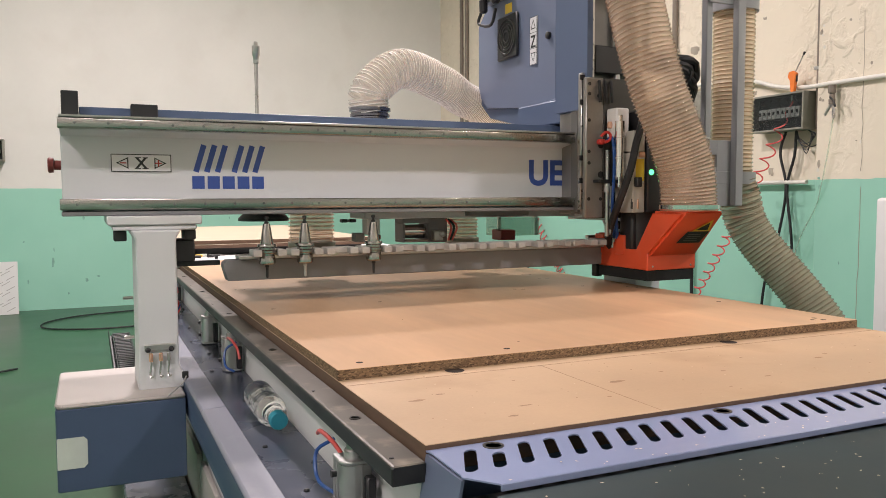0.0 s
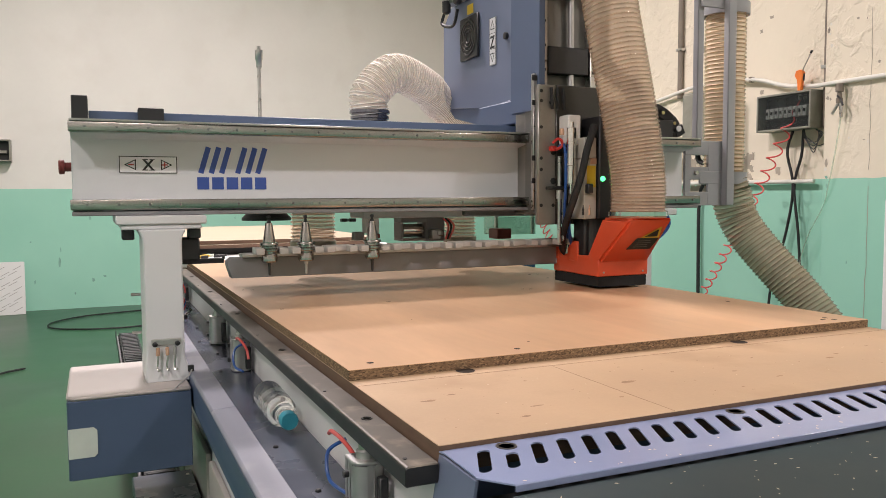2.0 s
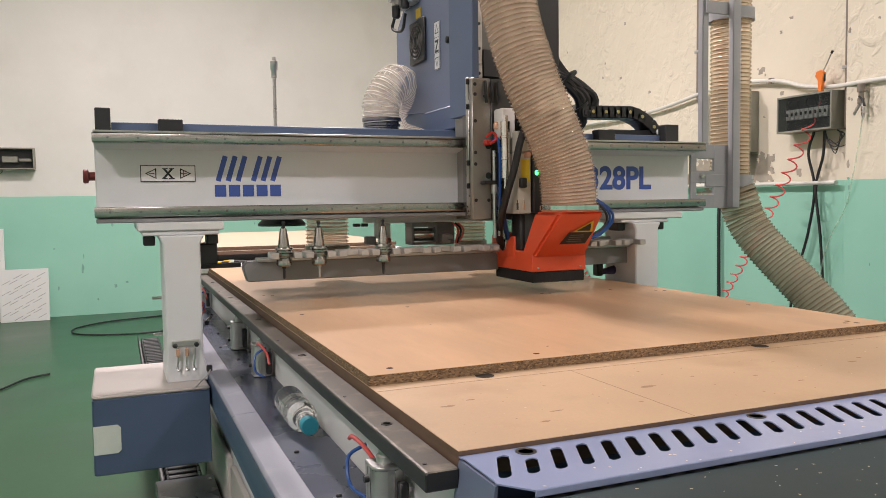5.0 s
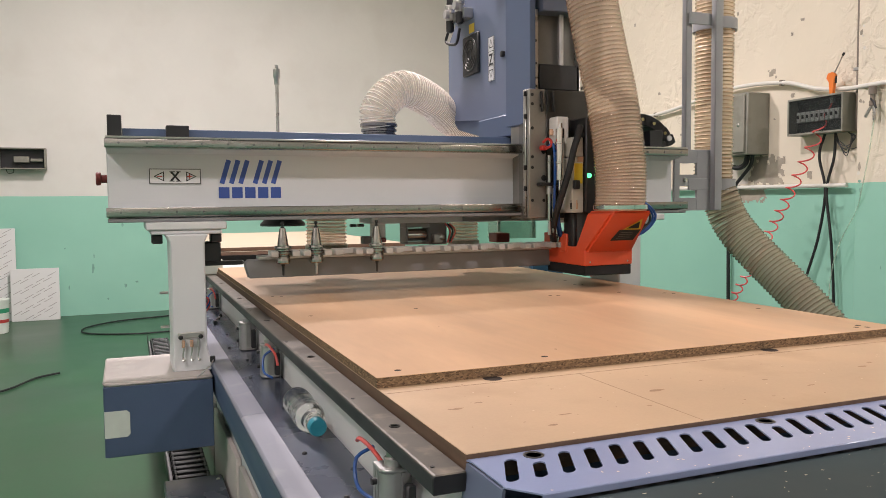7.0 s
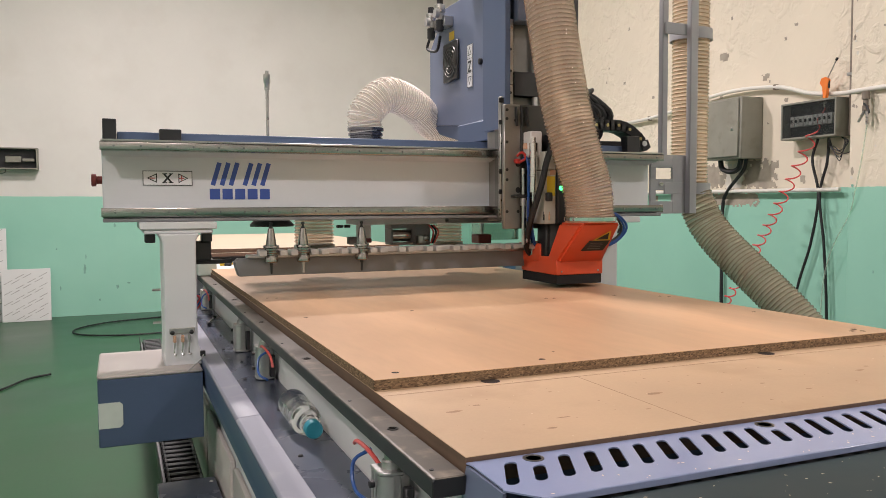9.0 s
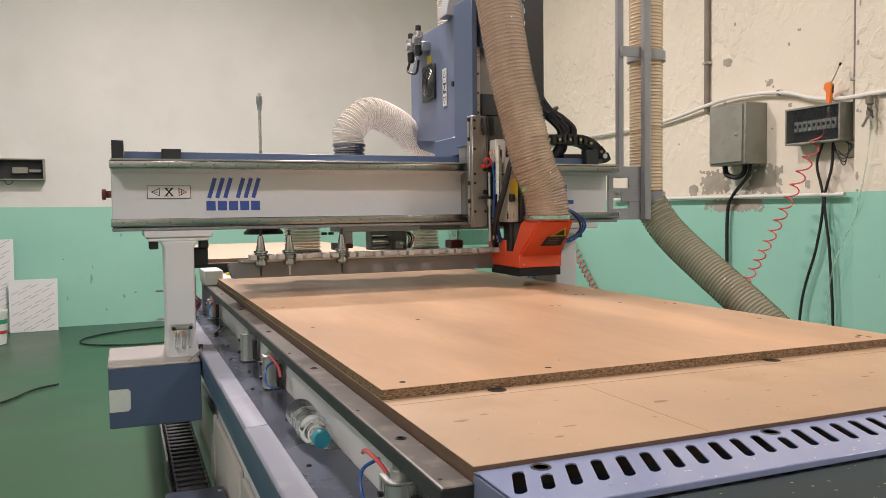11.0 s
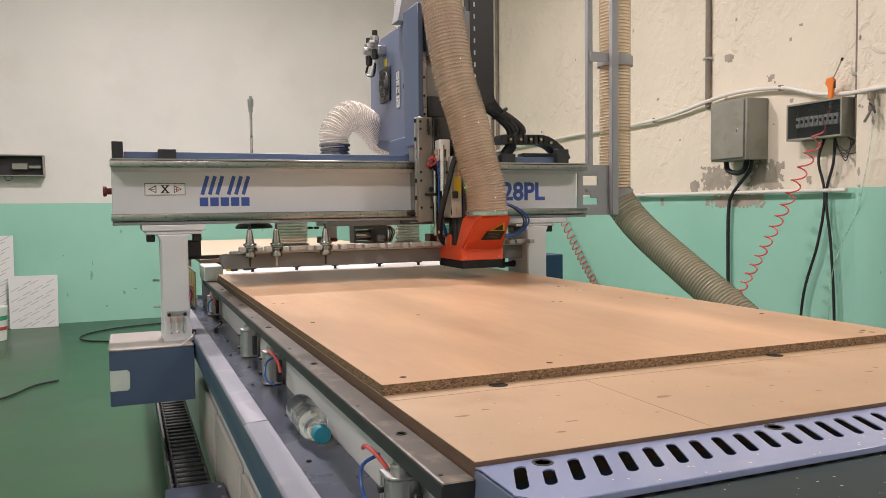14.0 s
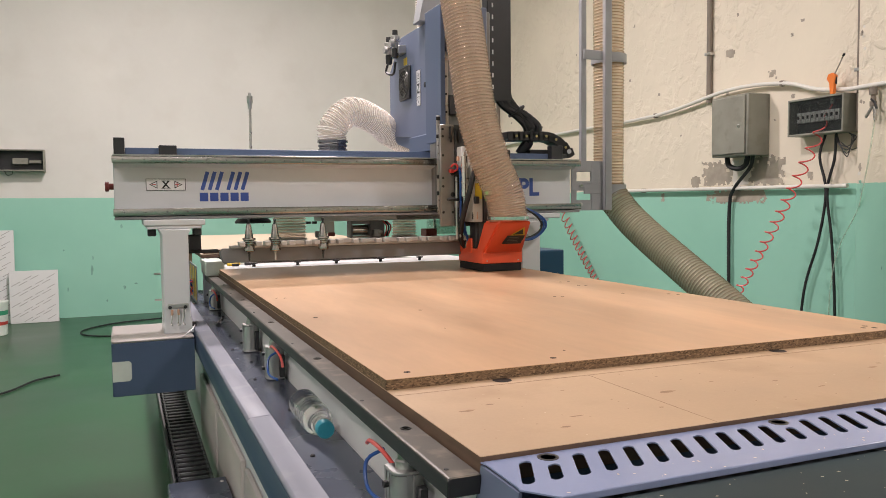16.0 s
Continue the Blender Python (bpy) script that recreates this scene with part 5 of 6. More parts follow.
    part("hose_clip", lathe(bm_new(), [(0, .084), (.001, .0852), (.013, .0852), (.014, .084)], (.07, .56, 1.129), (0, 0, 1), 30, cap=False), M_CHROME, h, "shiny chrome hose clip")
    # sign on the duct's front
    fr = Vector((.0, y0, zt - .02)), Vector((-.003, .487, 1.124))
    d = (fr[1] - fr[0]).normalized()
    u = Vector((1, 0, 0))
    n = u.cross(d).normalized()
    o = fr[0] + u * .06 + d * .07 + n * .0015
    sg = bm_new()
    w = .088
    sg.faces.new([sg.verts.new(o + u * a + d * b2) for a, b2 in ((0, 0), (w, 0), (w, .056), (.008, .056))])
    part("sign_ground", sg, M_INK, h, "black and yellow warning sign", smooth=False)
    tr = bm_new()
    tr.faces.new([tr.verts.new(o + n * .0008 + u * a + d * b2) for a, b2 in ((.018, .058), (.085, .058), (.064, .112))])
    part("sign_triangle", tr, M_YELLOW, h, smooth=False)
    t2 = bm_new()
    t2.faces.new([t2.verts.new(o + n * .0014 + u * a + d * b2) for a, b2 in ((.029, .064), (.075, .064), (.061, .1))])
    part("sign_core", t2, M_INK, h, smooth=False)
    t3 = bm_new()
    for k in range(4):
        z0 = .012 + .010 * k
        t3.faces.new([t3.verts.new(o + n * .0009 + u * a + d * b2) for a, b2 in ((.018, z0), (.07 - .006 * (k % 2), z0), (.07 - .006 * (k % 2), z0 + .003), (.018, z0 + .003))])
    part("sign_bars", t3, M_GREYMETAL, h, smooth=False)
    brush = bm_new()
    box(brush, x0 + .003, x1 - .003, y0 + .003, y1 - .003, .9125, .9445, bev=0.002)
    part("brush_skirt", brush, M_BRISTLE, h, "black bristle brush skirt")
    for x, y in ((x0 + .02, y0 - .001), (x1 - .02, y0 - .001)):
        part("rivet", lathe(bm_new(), [(0, .0035), (.002, .002)], (x, y, .957), (0, -1, 0), 8), M_STEEL, h)
    for x, y, z in ((.004, .83, 1.055), (.012, .852, 1.06)):
        part("cup_fitting", lathe(bm_new(), [(0, .009), (.03, .009), (.032, .006), (.05, .006)], (x, y, z - .05), (0, 0, 1), 10), M_TOOL, h)
    part("shoe_tab", B(-.0025, .006, .765, .812, .985, 1.047, bev=0.002), M_ORANGE, h)
    part("shoe_tab", B(-.0025, .006, .8735, .918, .985, 1.047, bev=0.002), M_ORANGE, h)
    # guide rods and air lines on the open side
    part("guide_rod", C((-.066, .768, 1.045), (-.066, .768, 1.31), .006, 12), M_STEEL, h, "bright steel guide rod")
    part("rod_collar", B(-.104, -.03, .755, .7885, 1.208, 1.219, bev=0.002), M_BLACK, h)
    part("rod_block", B(-.020, .0, .68, .699, 1.195, 1.225, bev=0.003), M_BLACK, h)
    part("rod_sleeve", C((-.066, .768, 1.18), (-.066, .768, 1.207), .010, 14), M_ALU, h)
    part("second_rod", C((-.048, .775, 1.05), (-.048, .775, 1.20), .004, 10), M_STEEL, h)
    part("union_nut", lathe(bm_new(), [(0, .008), (.012, .009), (.02, .006)], (-.060, .765, 1.375), (0, 0, 1), 10), M_COPPER, h)
    part("lift_cylinder", lathe(bm_new(), [(0, .006), (.03, .006), (.031, .0145), (.085, .0145), (.086, .016), (.092, .016), (.093, .0145), (.15, .0145), (.151, .016), (.157, .016), (.158, .0145), (.20, .0145), (.202, .008), (.218, .008)], (-.043, .738, 1.195), (0, 0, 1), 16), M_CHROME, h, "slim bright air cylinder")
    part("red_fitting", B(-.096, -.074, .764, .786, 1.326, 1.342, bev=0.004), M_RED, h)
    part("red_loop", tube(bm_new(), spline([(-.092, .765, 1.350), (-.083, .752, 1.362), (-.070, .75, 1.356), (-.070, .75, 1.340), (-.086, .755, 1.330)], 16), .0045), M_RED, h)
    part("blue_tube", tube(bm_new(), spline([(-.078, .757, 1.335), (-.064, .748, 1.345), (-.059, .744, 1.30), (-.058, .745, 1.22), (-.045, .77, 1.12), (.010, .83, 1.03)], 22), .0045), M_TUBE_BLUE, h)
    part("blue_tube", tube(bm_new(), spline([(-.05, .74, 1.15), (-.03, .77, 1.09), (.006, .81, 1.03), (.02, .83, 1.0)], 14), .006), M_TUBE_BLUE, h)
    part("black_cable", tube(bm_new(), spline([(.012, .70, 1.40), (-.006, .688, 1.365), (-.022, .686, 1.325), (-.040, .684, 1.258), (-.054, .70, 1.19), (-.056, .735, 1.125), (-.040, .79, 1.06), (-.010, .835, 1.02), (.02, .85, 1.0)], 30), .0115), M_RUBBER, h)
    for k in range(3):
        part("blue_loop", tube(bm_new(), spline([(.15, .80, 1.20), (.27 + .006 * k, .79, 1.17), (.335 + .012 * k, .78, 1.125), (.345 + .01 * k, .78, 1.08), (.29, .78, 1.045 - .006 * k), (.186, .79, 1.03 + .012 * k)], 20), .0045), M_BLACK if k == 0 else M_TUBE_BLUE, h)
    return h


CARR = build_carriage()
HEAD = build_head(CARR)


def build_cable_chain():
    """Flat run of cable chain with its curved end, moving half as far as the carriage."""
    c = root("cable_chain", "black plastic cable chain with yellow pivots on the beam", "cable chain")
    n = 13
    for i in range(n):
        u = i / (n - 1)
        ang = radians(3 - 68 * max(0, (u - .5) / .5) ** 1.4)
        x = -.08 + .325 * u
        z = 1.474 + .006 * u - .082 * max(0, (u - .55) / .45) ** 2
        lk = part("link", prism(bm_new(), [(-.0185, -.0225), (.0185, -.0225), (.0215, 0), (.0185, .0225), (-.0185, .0225), (-.0215, 0)], "y", -.04, .04, bev=0.003), M_CHAIN, c)
        lk.location = (x, 1.12, z)
        lk.rotation_euler = (0, -ang, 0)
        if i % 2:
            part("pivot", C((0, -.0405, 0), (0, -.043, 0), .0065, 12), M_PIVOT, lk)
    part("end_bolt", C((.235, 1.077, 1.405), (.235, 1.072, 1.405), .011, 14), M_SIGN, c)
    part("lower_run", B(.02, .26, 1.085, 1.155, 1.392, 1.412, bev=0.003), M_CHAIN, c)
    return c


CHAIN = build_cable_chain()


# ---- beyond the bed ----
def build_far_end():
    o = root("outfeed_table", "white outfeed table with suction cups behind the bed", "table")
    part("tabletop", B(.04, 1.38, 2.66, 3.9, .80, .852, bev=0.004), M_SIGN, o)
    for x in (.1, 1.3):
        for y in (2.75, 3.8):
            part("leg", B(x - .03, x + .03, y - .03, y + .03, 0, .80, bev=0.003), M_WHITE, o)
    for x in (.2, .42, .62, .86, 1.08):
        part("suction_cup", lathe(bm_new(), [(0, .008), (.012, .008), (.014, .018), (.02, .02)], (x, 2.75, .8525), (0, 0, 1), 14), M_BLACK, o)
    e = root("end_block", "white painted end block at the bed's corner", "machine block")
    part("block_body", B(-.056, .028, 2.48, 2.70, .8375, .905, bev=0.004), M_PALEGREEN, e)
    part("block_foot", B(-.05, .022, 2.66, 2.70, .70, .8372, bev=0.003), M_WHITE, e)
    f = root("warning_strip", "yellow and grey striped safety strip by the bed", "safety strip")
    part("strip_plate", B(-.092, -.087, 2.55, 2.95, .705, .88, bev=0.001), M_RACK, f)
    for i in range(4):
        part("stripe", prism(bm_new(), [(2.57 + .1 * i, .72), (2.62 + .1 * i, .72), (2.60 + .1 * i, .87), (2.55 + .1 * i, .87)], "x", -.0935, -.0922), M_YELLOW, f, smooth=False)
    for x, y, mat in ((.10, 2.86, M_YELLOW), (.135, 2.90, M_YELLOW), (.12, 2.83, M_BLACK), (.185, 2.86, M_BLACK), (.20, 2.89, M_BLACK), (.16, 2.93, M_PALEGREEN)):
        part("clamp_bit", prism(bm_new(), [(x - .018, y - .006), (x + .016, y - .010), (x + .020, y + .004), (x - .012, y + .010)], "z", .8525, .866, bev=0.002), mat, o)
    s = root("panel_stack", "cream-faced panels on dark spacers above the outfeed table", "panel stack")
    for k, (dx, dy, z) in enumerate(((0, 0, .890), (.012, .02, .9105))):
        part("panel", board_bm(-.03 + dx, 1.08 + dx, 2.98 + dy, 5.1 + dy, z, z + .019), [M_CREAMSTACK, M_MDFEDGE], s, smooth=False)
    for y in (3.05, 3.7):
        part("spacer", B(.06, 1.05, y, y + .05, .8525, .8895, bev=0.002), M_BLACK, s)
    for x in (.0, 1.0):
        part("trestle", B(x, x + .06, 4.8, 4.86, 0, .8895, bev=0.003), M_MDF, s)
    c = root("blue_cabinet", "navy blue steel cabinet beside the far wall", "cabinet")
    part("cabinet_body", B(2.0, 2.225, 3.16, 3.5, 0, .85, bev=0.006), M_NAVY, c)
    part("cabinet_window", B(1.996, 1.9995, 3.2, 3.3, .72, .80, bev=0), M_GREYMETAL, c)
    d = root("drag_chain_tray", "long steel tray with black cable drag chain beside bed", "drag chain")
    part("tray_base", B(-.275, -.145, .95, 4.2, .262, .270, bev=0.001), M_RACK, d)
    part("tray_side", B(-.279, -.2755, .95, 4.2, .262, .315, bev=0.001), M_BLACK, d)
    link = mesh("chain_link", chain_link(), M_CHAIN, False)
    for i in range(58):
        ob = part("chain_link", link, None, d)
        ob.location = (-.208, 1.22 + .05 * i, .271)
    cov = root("tray_cover", "slate painted cover box at the drag chain's end", "machine cover")
    part("cover_shell", B(-.297, -.128, .78, 1.215, .27, .335, bev=0.004), M_LEDGE, cov)
    part("cover_leg", B(-.27, -.15, .85, .95, 0, .27, bev=0.003), M_LEDGE, cov)
    part("screw", lathe(bm_new(), [(0, .006), (.003, .004)], (-.145, 1.17, .335), (0, 0, 1), 8), M_STEEL, cov)
    for y in (1.5, 2.4, 3.3):
        part("tray_leg", B(-.25, -.16, y, y + .05, 0, .262, bev=0.002), M_RACK, d)


def chain_link():
    b = bm_new()
    box(b, -.052, -.044, -.022, .022, 0, .036, bev=0.002)
    box(b, .044, .052, -.022, .022, 0, .036, bev=0.002)
    box(b, -.044, .044, -.010, .010, .026, .034, bev=0.002)
    box(b, -.056, -.052, -.008, .008, .01, .026, bev=0.001)
    box(b, .052, .056, -.008, .008, .01, .026, bev=0.001)
    return b


M_NAVY = surface("navy_enamel", (0.012, 0.06, 0.12), 0.4, vary=0.1)
build_far_end()


# ---- east wall ----
def pipe_run(name, label, pts, r, mat, n=24, clips=()):
    p = root(name, label, "pipe")
    part("pipe_tube", tube(bm_new(), spline(pts, n) if len(pts) > 2 else pts, r, 10), mat, p)
    for x, y, z in clips:
        part("pipe_clip", B(x - .012, x + .02, y - .012, y + .012, z - r - .004, z + r + .004, bev=0.002), M_CONDUIT, p)
    return p


def build_east_wall():
    W = 3.7
    g = root("switch_cabinet", "grey enamel switch cabinet with small lock on the wall", "switch cabinet")
    part("cabinet_shell", B(W - .19, W + .0, 2.925, 3.275, 1.458, 1.875, bev=0.005), M_CABINET, g)
    door = part("door", B(W - .204, W - .1915, 2.945, 3.262, 1.474, 1.862, bev=0.003), M_CABINET, g)
    part("lock", lathe(bm_new(), [(0, .012), (.004, .012), (.006, .008)], (W - .204, 3.0, 1.66), (-1, 0, 0), 16), M_STEEL, door, "chrome lock")
    f = root("breaker_box", "open grey wall box with circuit breakers inside", "breaker box")
    x0 = W - .13
    sh = bm_new()
    for a in ((x0, W - .005, 2.225, 2.237, 1.555, 1.785), (x0, W - .005, 2.633, 2.645, 1.555, 1.785), (x0, W - .005, 2.237, 2.633, 1.555, 1.567), (x0, W - .005, 2.237, 2.633, 1.773, 1.785), (W - .012, W - .004, 2.237, 2.633, 1.567, 1.773)):
        box(sh, *a, bev=0.0015)
    part("box_shell", sh, M_CABINET, f)
    part("back_panel", B(W - .06, W - .0125, 2.24, 2.63, 1.57, 1.77, bev=0.002), M_BLACK, f)
    part("din_rail", B(W - .075, W - .061, 2.26, 2.61, 1.655, 1.675, bev=0.001), M_ALU, f)
    for i in range(9):
        y = 2.275 + .036 * i
        br = part("breaker", B(W - .105, W - .0755, y, y + .031, 1.635, 1.70, bev=0.003), M_BREAKER, f)
        part("switch", B(W - .113, W - .1055, y + .009, y + .021, 1.66, 1.68, bev=0.001), M_BLACK, br)
    for i in range(5):
        part("wire", tube(bm_new(), spline([(W - .08, 2.3 + .07 * i, 1.70), (W - .09, 2.31 + .07 * i, 1.74), (W - .05, 2.35 + .06 * i, 1.765)], 8), .004, 6), M_BLACK, f)
    part("cover_glass", B(x0 + .004, x0 + .007, 2.238, 2.632, 1.568, 1.772, bev=0), M_SMOKE, f, "smoky clear front cover")
    for k, (y, z0, z1) in enumerate(((3.5, 1.88, 4.59), (2.20, 1.56, 4.59), (7.2, 1.1, 4.59), (7.06, 1.1, 4.59))):
        pp = root("wall_conduit", "weathered brown-grey conduit running up the wall", "conduit", "wall conduits")
        part("conduit_tube", C((W - .022, y, z0), (W - .022, y, z1), .021, 12), M_CONDUIT, pp)
        part("conduit_clip", B(W - .046, W - .001, y - .03, y + .03, z0 + .35, z0 + .37, bev=0.002), M_STEEL, pp)
    part("conduit_tube", C((W - .02, 2.155, 1.56), (W - .02, 2.155, 4.59), .013, 10), M_BLACK, bpy.data.objects["wall_conduit.001"])
    pipe_run("water_pipe", "cream plastic pipe sagging along the wall", [(W - .03, 7.8, 1.80), (W - .035, 5.536, 1.838), (W - .04, 4.116, 1.852), (W - .045, 3.276, 1.943), (W - .045, 2.779, 1.92), (W - .05, 2.5, 1.845), (W - .05, 2.275, 1.813), (W - .10, 2.02, 1.804), (W - .1, 1.5, 1.80)],
             .014, M_PVC, 60, [(W - .045, 2.78, 1.92), (W - .04, 4.116, 1.852)])
    pipe_run("low_pipe", "short cream plastic pipe fixed along the dado line", [(W - .04, 2.263, 1.235), (W - .04, 4.7, 1.245)], .014, M_PVC, 2, [(W - .02, 3.2, 1.238), (W - .02, 4.3, 1.243)])
    # air gun, coil
    gun = root("air_gun", "orange blow gun with thin nozzle hanging from the pipe", "air gun")
    gx = W - .08
    part("handle", prism(bm_new(), [(2.335, 1.775), (2.358, 1.775), (2.366, 1.86), (2.385, 1.885), (2.375, 1.915), (2.34, 1.92), (2.318, 1.90), (2.325, 1.865)], "x", gx - .012, gx + .012, bev=0.004), M_GUN, gun)
    part("nozzle", tube(bm_new(), [(gx, 2.335, 1.91), (gx, 2.30, 1.965), (gx, 2.275, 2.01)], .0035, 8), M_STEEL, gun)
    part("nozzle_tip", C((gx, 2.276, 2.008), (gx, 2.266, 2.022), .007, 8), M_BLACK, gun)
    part("trigger", B(gx - .006, gx + .006, 2.318, 2.326, 1.85, 1.895, bev=0.002), M_BLACK, gun)
    part("coupling", lathe(bm_new(), [(0, .009), (.012, .011), (.035, .011), (.04, .008)], (gx, 2.347, 1.775), (0, 0, -1), 12), M_STEEL, gun)

    def coil(label, a, b, turns, r, sag, wire=.0048):
        c = root("coiled_air_hose", label, "air hose", "coiled red air hoses")
        a, b = Vector(a), Vector(b)
        n = turns * 14
        ax = (b - a).normalized()
        u = ax.cross(Vector((1, 0, 0))).normalized()
        v = ax.cross(u)
        pts = []
        for i in range(n + 1):
            s = i / n
            ss = s ** .82
            p = a.lerp(b, ss) + Vector((0, 0, -sag * math.sin(math.pi * ss)))
            w = 2 * math.pi * turns * s
            rr = r * (1 - .35 * s) * min(1, s * 12)
            pts.append(p + (u * math.cos(w) + v * .7 * math.sin(w) + ax * .4 * math.sin(w)) * rr)
        part("coil_tube", tube(bm_new(), pts, wire, 6), M_TUBE_RED, c)
    coil("red coiled air hose stretched from blow gun to bed", (gx, 2.347, 1.735), (3.2, 2.78, .42), 19, .042, .05)
    coil("faded red coiled air hose hanging by the far wall", (3.665, 5.65, 1.12), (3.665, 4.95, .38), 15, .05, .03)
    # cables
    cb = root("power_cable", "black power cable looping below the switch cabinet", "cable", "wall cables")
    part("cable_run", tube(bm_new(), spline([(W - .1, 3.22, 1.46), (W - .1, 3.2, 1.40), (W - .09, 3.12, 1.375), (W - .09, 3.05, 1.40), (W - .1, 3.02, 1.46)], 20), .018), M_RUBBER, cb)
    part("cable_run", tube(bm_new(), spline([(W - .1, 2.97, 1.46), (W - .07, 3.03, 1.38), (W - .05, 3.20, 1.24), (W - .03, 3.27, 1.10), (W - .03, 3.27, .6), (W - .03, 3.26, 0.05)], 40), .0125), M_RUBBER, cb)
    for ys, in ((((2.43, 1.555), (2.47, 1.42), (2.42, 1.20), (2.47, .9), (2.58, .55), (2.62, .05)),), (((2.35, 1.555), (2.36, 1.40), (2.41, 1.20), (2.37, .9), (2.34, .5), (2.33, .05)),)):
        c2 = root("power_cable", "black power cable hanging from breaker box", "cable", "wall cables")
        part("cable_run", tube(bm_new(), spline([(W - .04, y, z) for y, z in ys], 44), .0085), M_RUBBER, c2)
    w = root("loose_wires", "thin black wires coiled under the breaker box", "wire")
    for k in range(4):
        part("wire_loop", tube(bm_new(), spline([(W - .06, 2.33, 1.555), (W - .06, 2.325 - .01 * k, 1.50 - .01 * k), (W - .06, 2.25, 1.47 - .02 * k), (W - .06, 2.19 + .01 * k, 1.52), (W - .05, 2.25, 1.55)], 24), .003, 6), M_BLACK, w)
    part("wire_loop", tube(bm_new(), spline([(W - .06, 2.30, 1.50), (W - .06, 2.22, 1.45), (W - .07, 2.13, 1.475)], 16), .003, 6), M_BLACK, w)
    tp = root("air_tap", "brass and steel air tap under the pipe", "tap")
    part("tap_body", lathe(bm_new(), [(0, .022), (.045, .022), (.047, .014), (.08, .014), (.081, .019), (.11, .018)], (W - .12, 2.033, 1.79), (0, 0, -1), 14), M_CONDUIT, tp)
    part("tap_outlet", tube(bm_new(), [(W - .12, 2.033, 1.69), (W - .13, 2.05, 1.65), (W - .13, 2.07, 1.62)], .008, 8), M_STEEL, tp)
    part("tap_outlet", tube(bm_new(), [(W - .12, 2.033, 1.69), (W - .12, 2.02, 1.65), (W - .12, 2.02, 1.60)], .009, 8), M_STEEL, tp)
    part("tap_lever", tube(bm_new(), [(W - .14, 2.03, 1.72), (W - .15, 2.0, 1.70), (W - .15, 1.985, 1.66)], .006, 6), M_BLACK, tp)
    ht = root("hanging_tube", "thin pale plastic tube hanging from the air tap", "tube")
    part("tube_run", tube(bm_new(), spline([(W - .12, 2.02, 1.60), (W - .11, 2.06, 1.40), (W - .1, 2.11, 1.20), (W - .08, 2.16, 1.08), (W - .06, 2.297, .86), (W - .05, 2.367, .58), (W - .04, 2.386, .03)], 40), .004, 8), M_TUBEPALE, ht)
    # chipped plaster along the pier and a hairline crack
    pier = bpy.data.objects["wall_pilaster"]
    rng = random.Random(21)
    chips = [(2.15 - abs(rng.gauss(0, .02)), rng.uniform(1.2, 2.7), rng.uniform(.006, .016), rng.uniform(.008, .03)) for _ in range(20)]
    chips += [(rng.uniform(1.2, 2.1), rng.uniform(.4, 2.6), rng.uniform(.004, .012), rng.uniform(.004, .014)) for _ in range(22)]
    for y, z, sy, sz in chips:
        b = bm_new()
        b.faces.new([b.verts.new((3.6188, y + sy * rng.uniform(.5, 1) * math.cos(i * .698), z + sz * rng.uniform(.5, 1) * math.sin(i * .698))) for i in range(9)])
        part("bare_plaster", b, M_SCUFF if z < 1.26 else M_BARE if rng.random() < .6 else M_PALECHIP, pier, smooth=False)
    b = bm_new()
    line = [(1.86 + .006 * rng.uniform(-1, 1), .3 + .09 * i) for i in range(28)]
    for (ya, za), (yb, zb) in zip(line, line[1:]):
        if rng.random() < .85:
            b.faces.new([b.verts.new(q) for q in ((3.6187, ya, za), (3.6187, ya + .004, za), (3.6187, yb + .003, zb), (3.6187, yb, zb))])
    part("crack", b, M_BARE, pier, smooth=False)
    # bare plaster: flaked areas with a ragged, stepped outline
    east = bpy.data.objects["wall_east"]

    def flaked(y0, y1, z0, z1, cell, bite, seed, mat, off=.0015):
        """One ragged patch: the cells of a jittered grid that noise leaves standing."""
        r = random.Random(seed)
        b, grid = bm_new(), {}
        ny, nz = max(2, round((y1 - y0) / cell)), max(2, round((z1 - z0) / cell))
        for i in range(ny + 1):
            for k in range(nz + 1):
                grid[i, k] = (W - off, y0 + (y1 - y0) * i / ny + r.uniform(-.3, .3) * cell, z0 + (z1 - z0) * k / nz + r.uniform(-.3, .3) * cell)
        made = {}
        for i in range(ny):
            for k in range(nz):
                u, v = abs(2 * (i + .5) / ny - 1), abs(2 * (k + .5) / nz - 1)
                edge = max(u ** 3, v ** 3)
                if edge + bite * noise.noise((i * .3 + seed * 7.3, k * .3, seed)) < .66:
                    corners = ((i, k), (i + 1, k), (i + 1, k + 1), (i, k + 1))
                    for c in corners:
                        if c not in made:
                            made[c] = b.verts.new(grid[c])
                    b.faces.new([made[c] for c in corners])
        if made:
            part("bare_plaster", b, mat, east, smooth=False)

    for k, (y0, y1, z0, z1) in enumerate(((2.77, 3.12, 1.245, 1.46), (3.26, 3.60, 1.255, 1.45), (3.612, 3.72, 1.25, 1.345), (2.92, 3.50, 1.13, 1.24), (3.50, 3.545, 1.15, 1.20), (4.045, 4.085, 1.15, 1.215), (2.56, 2.60, 1.28, 1.33), (2.865, 2.945, 1.985, 2.03), (3.26, 3.36, 2.18, 2.24))):
        flaked(y0, y1, z0, z1, .010, .95, k + 3, M_BARE)
    flaked(3.10, 3.28, 1.25, 1.45, .014, .8, 31, M_PALECHIP, .0022)
    rng = random.Random(11)
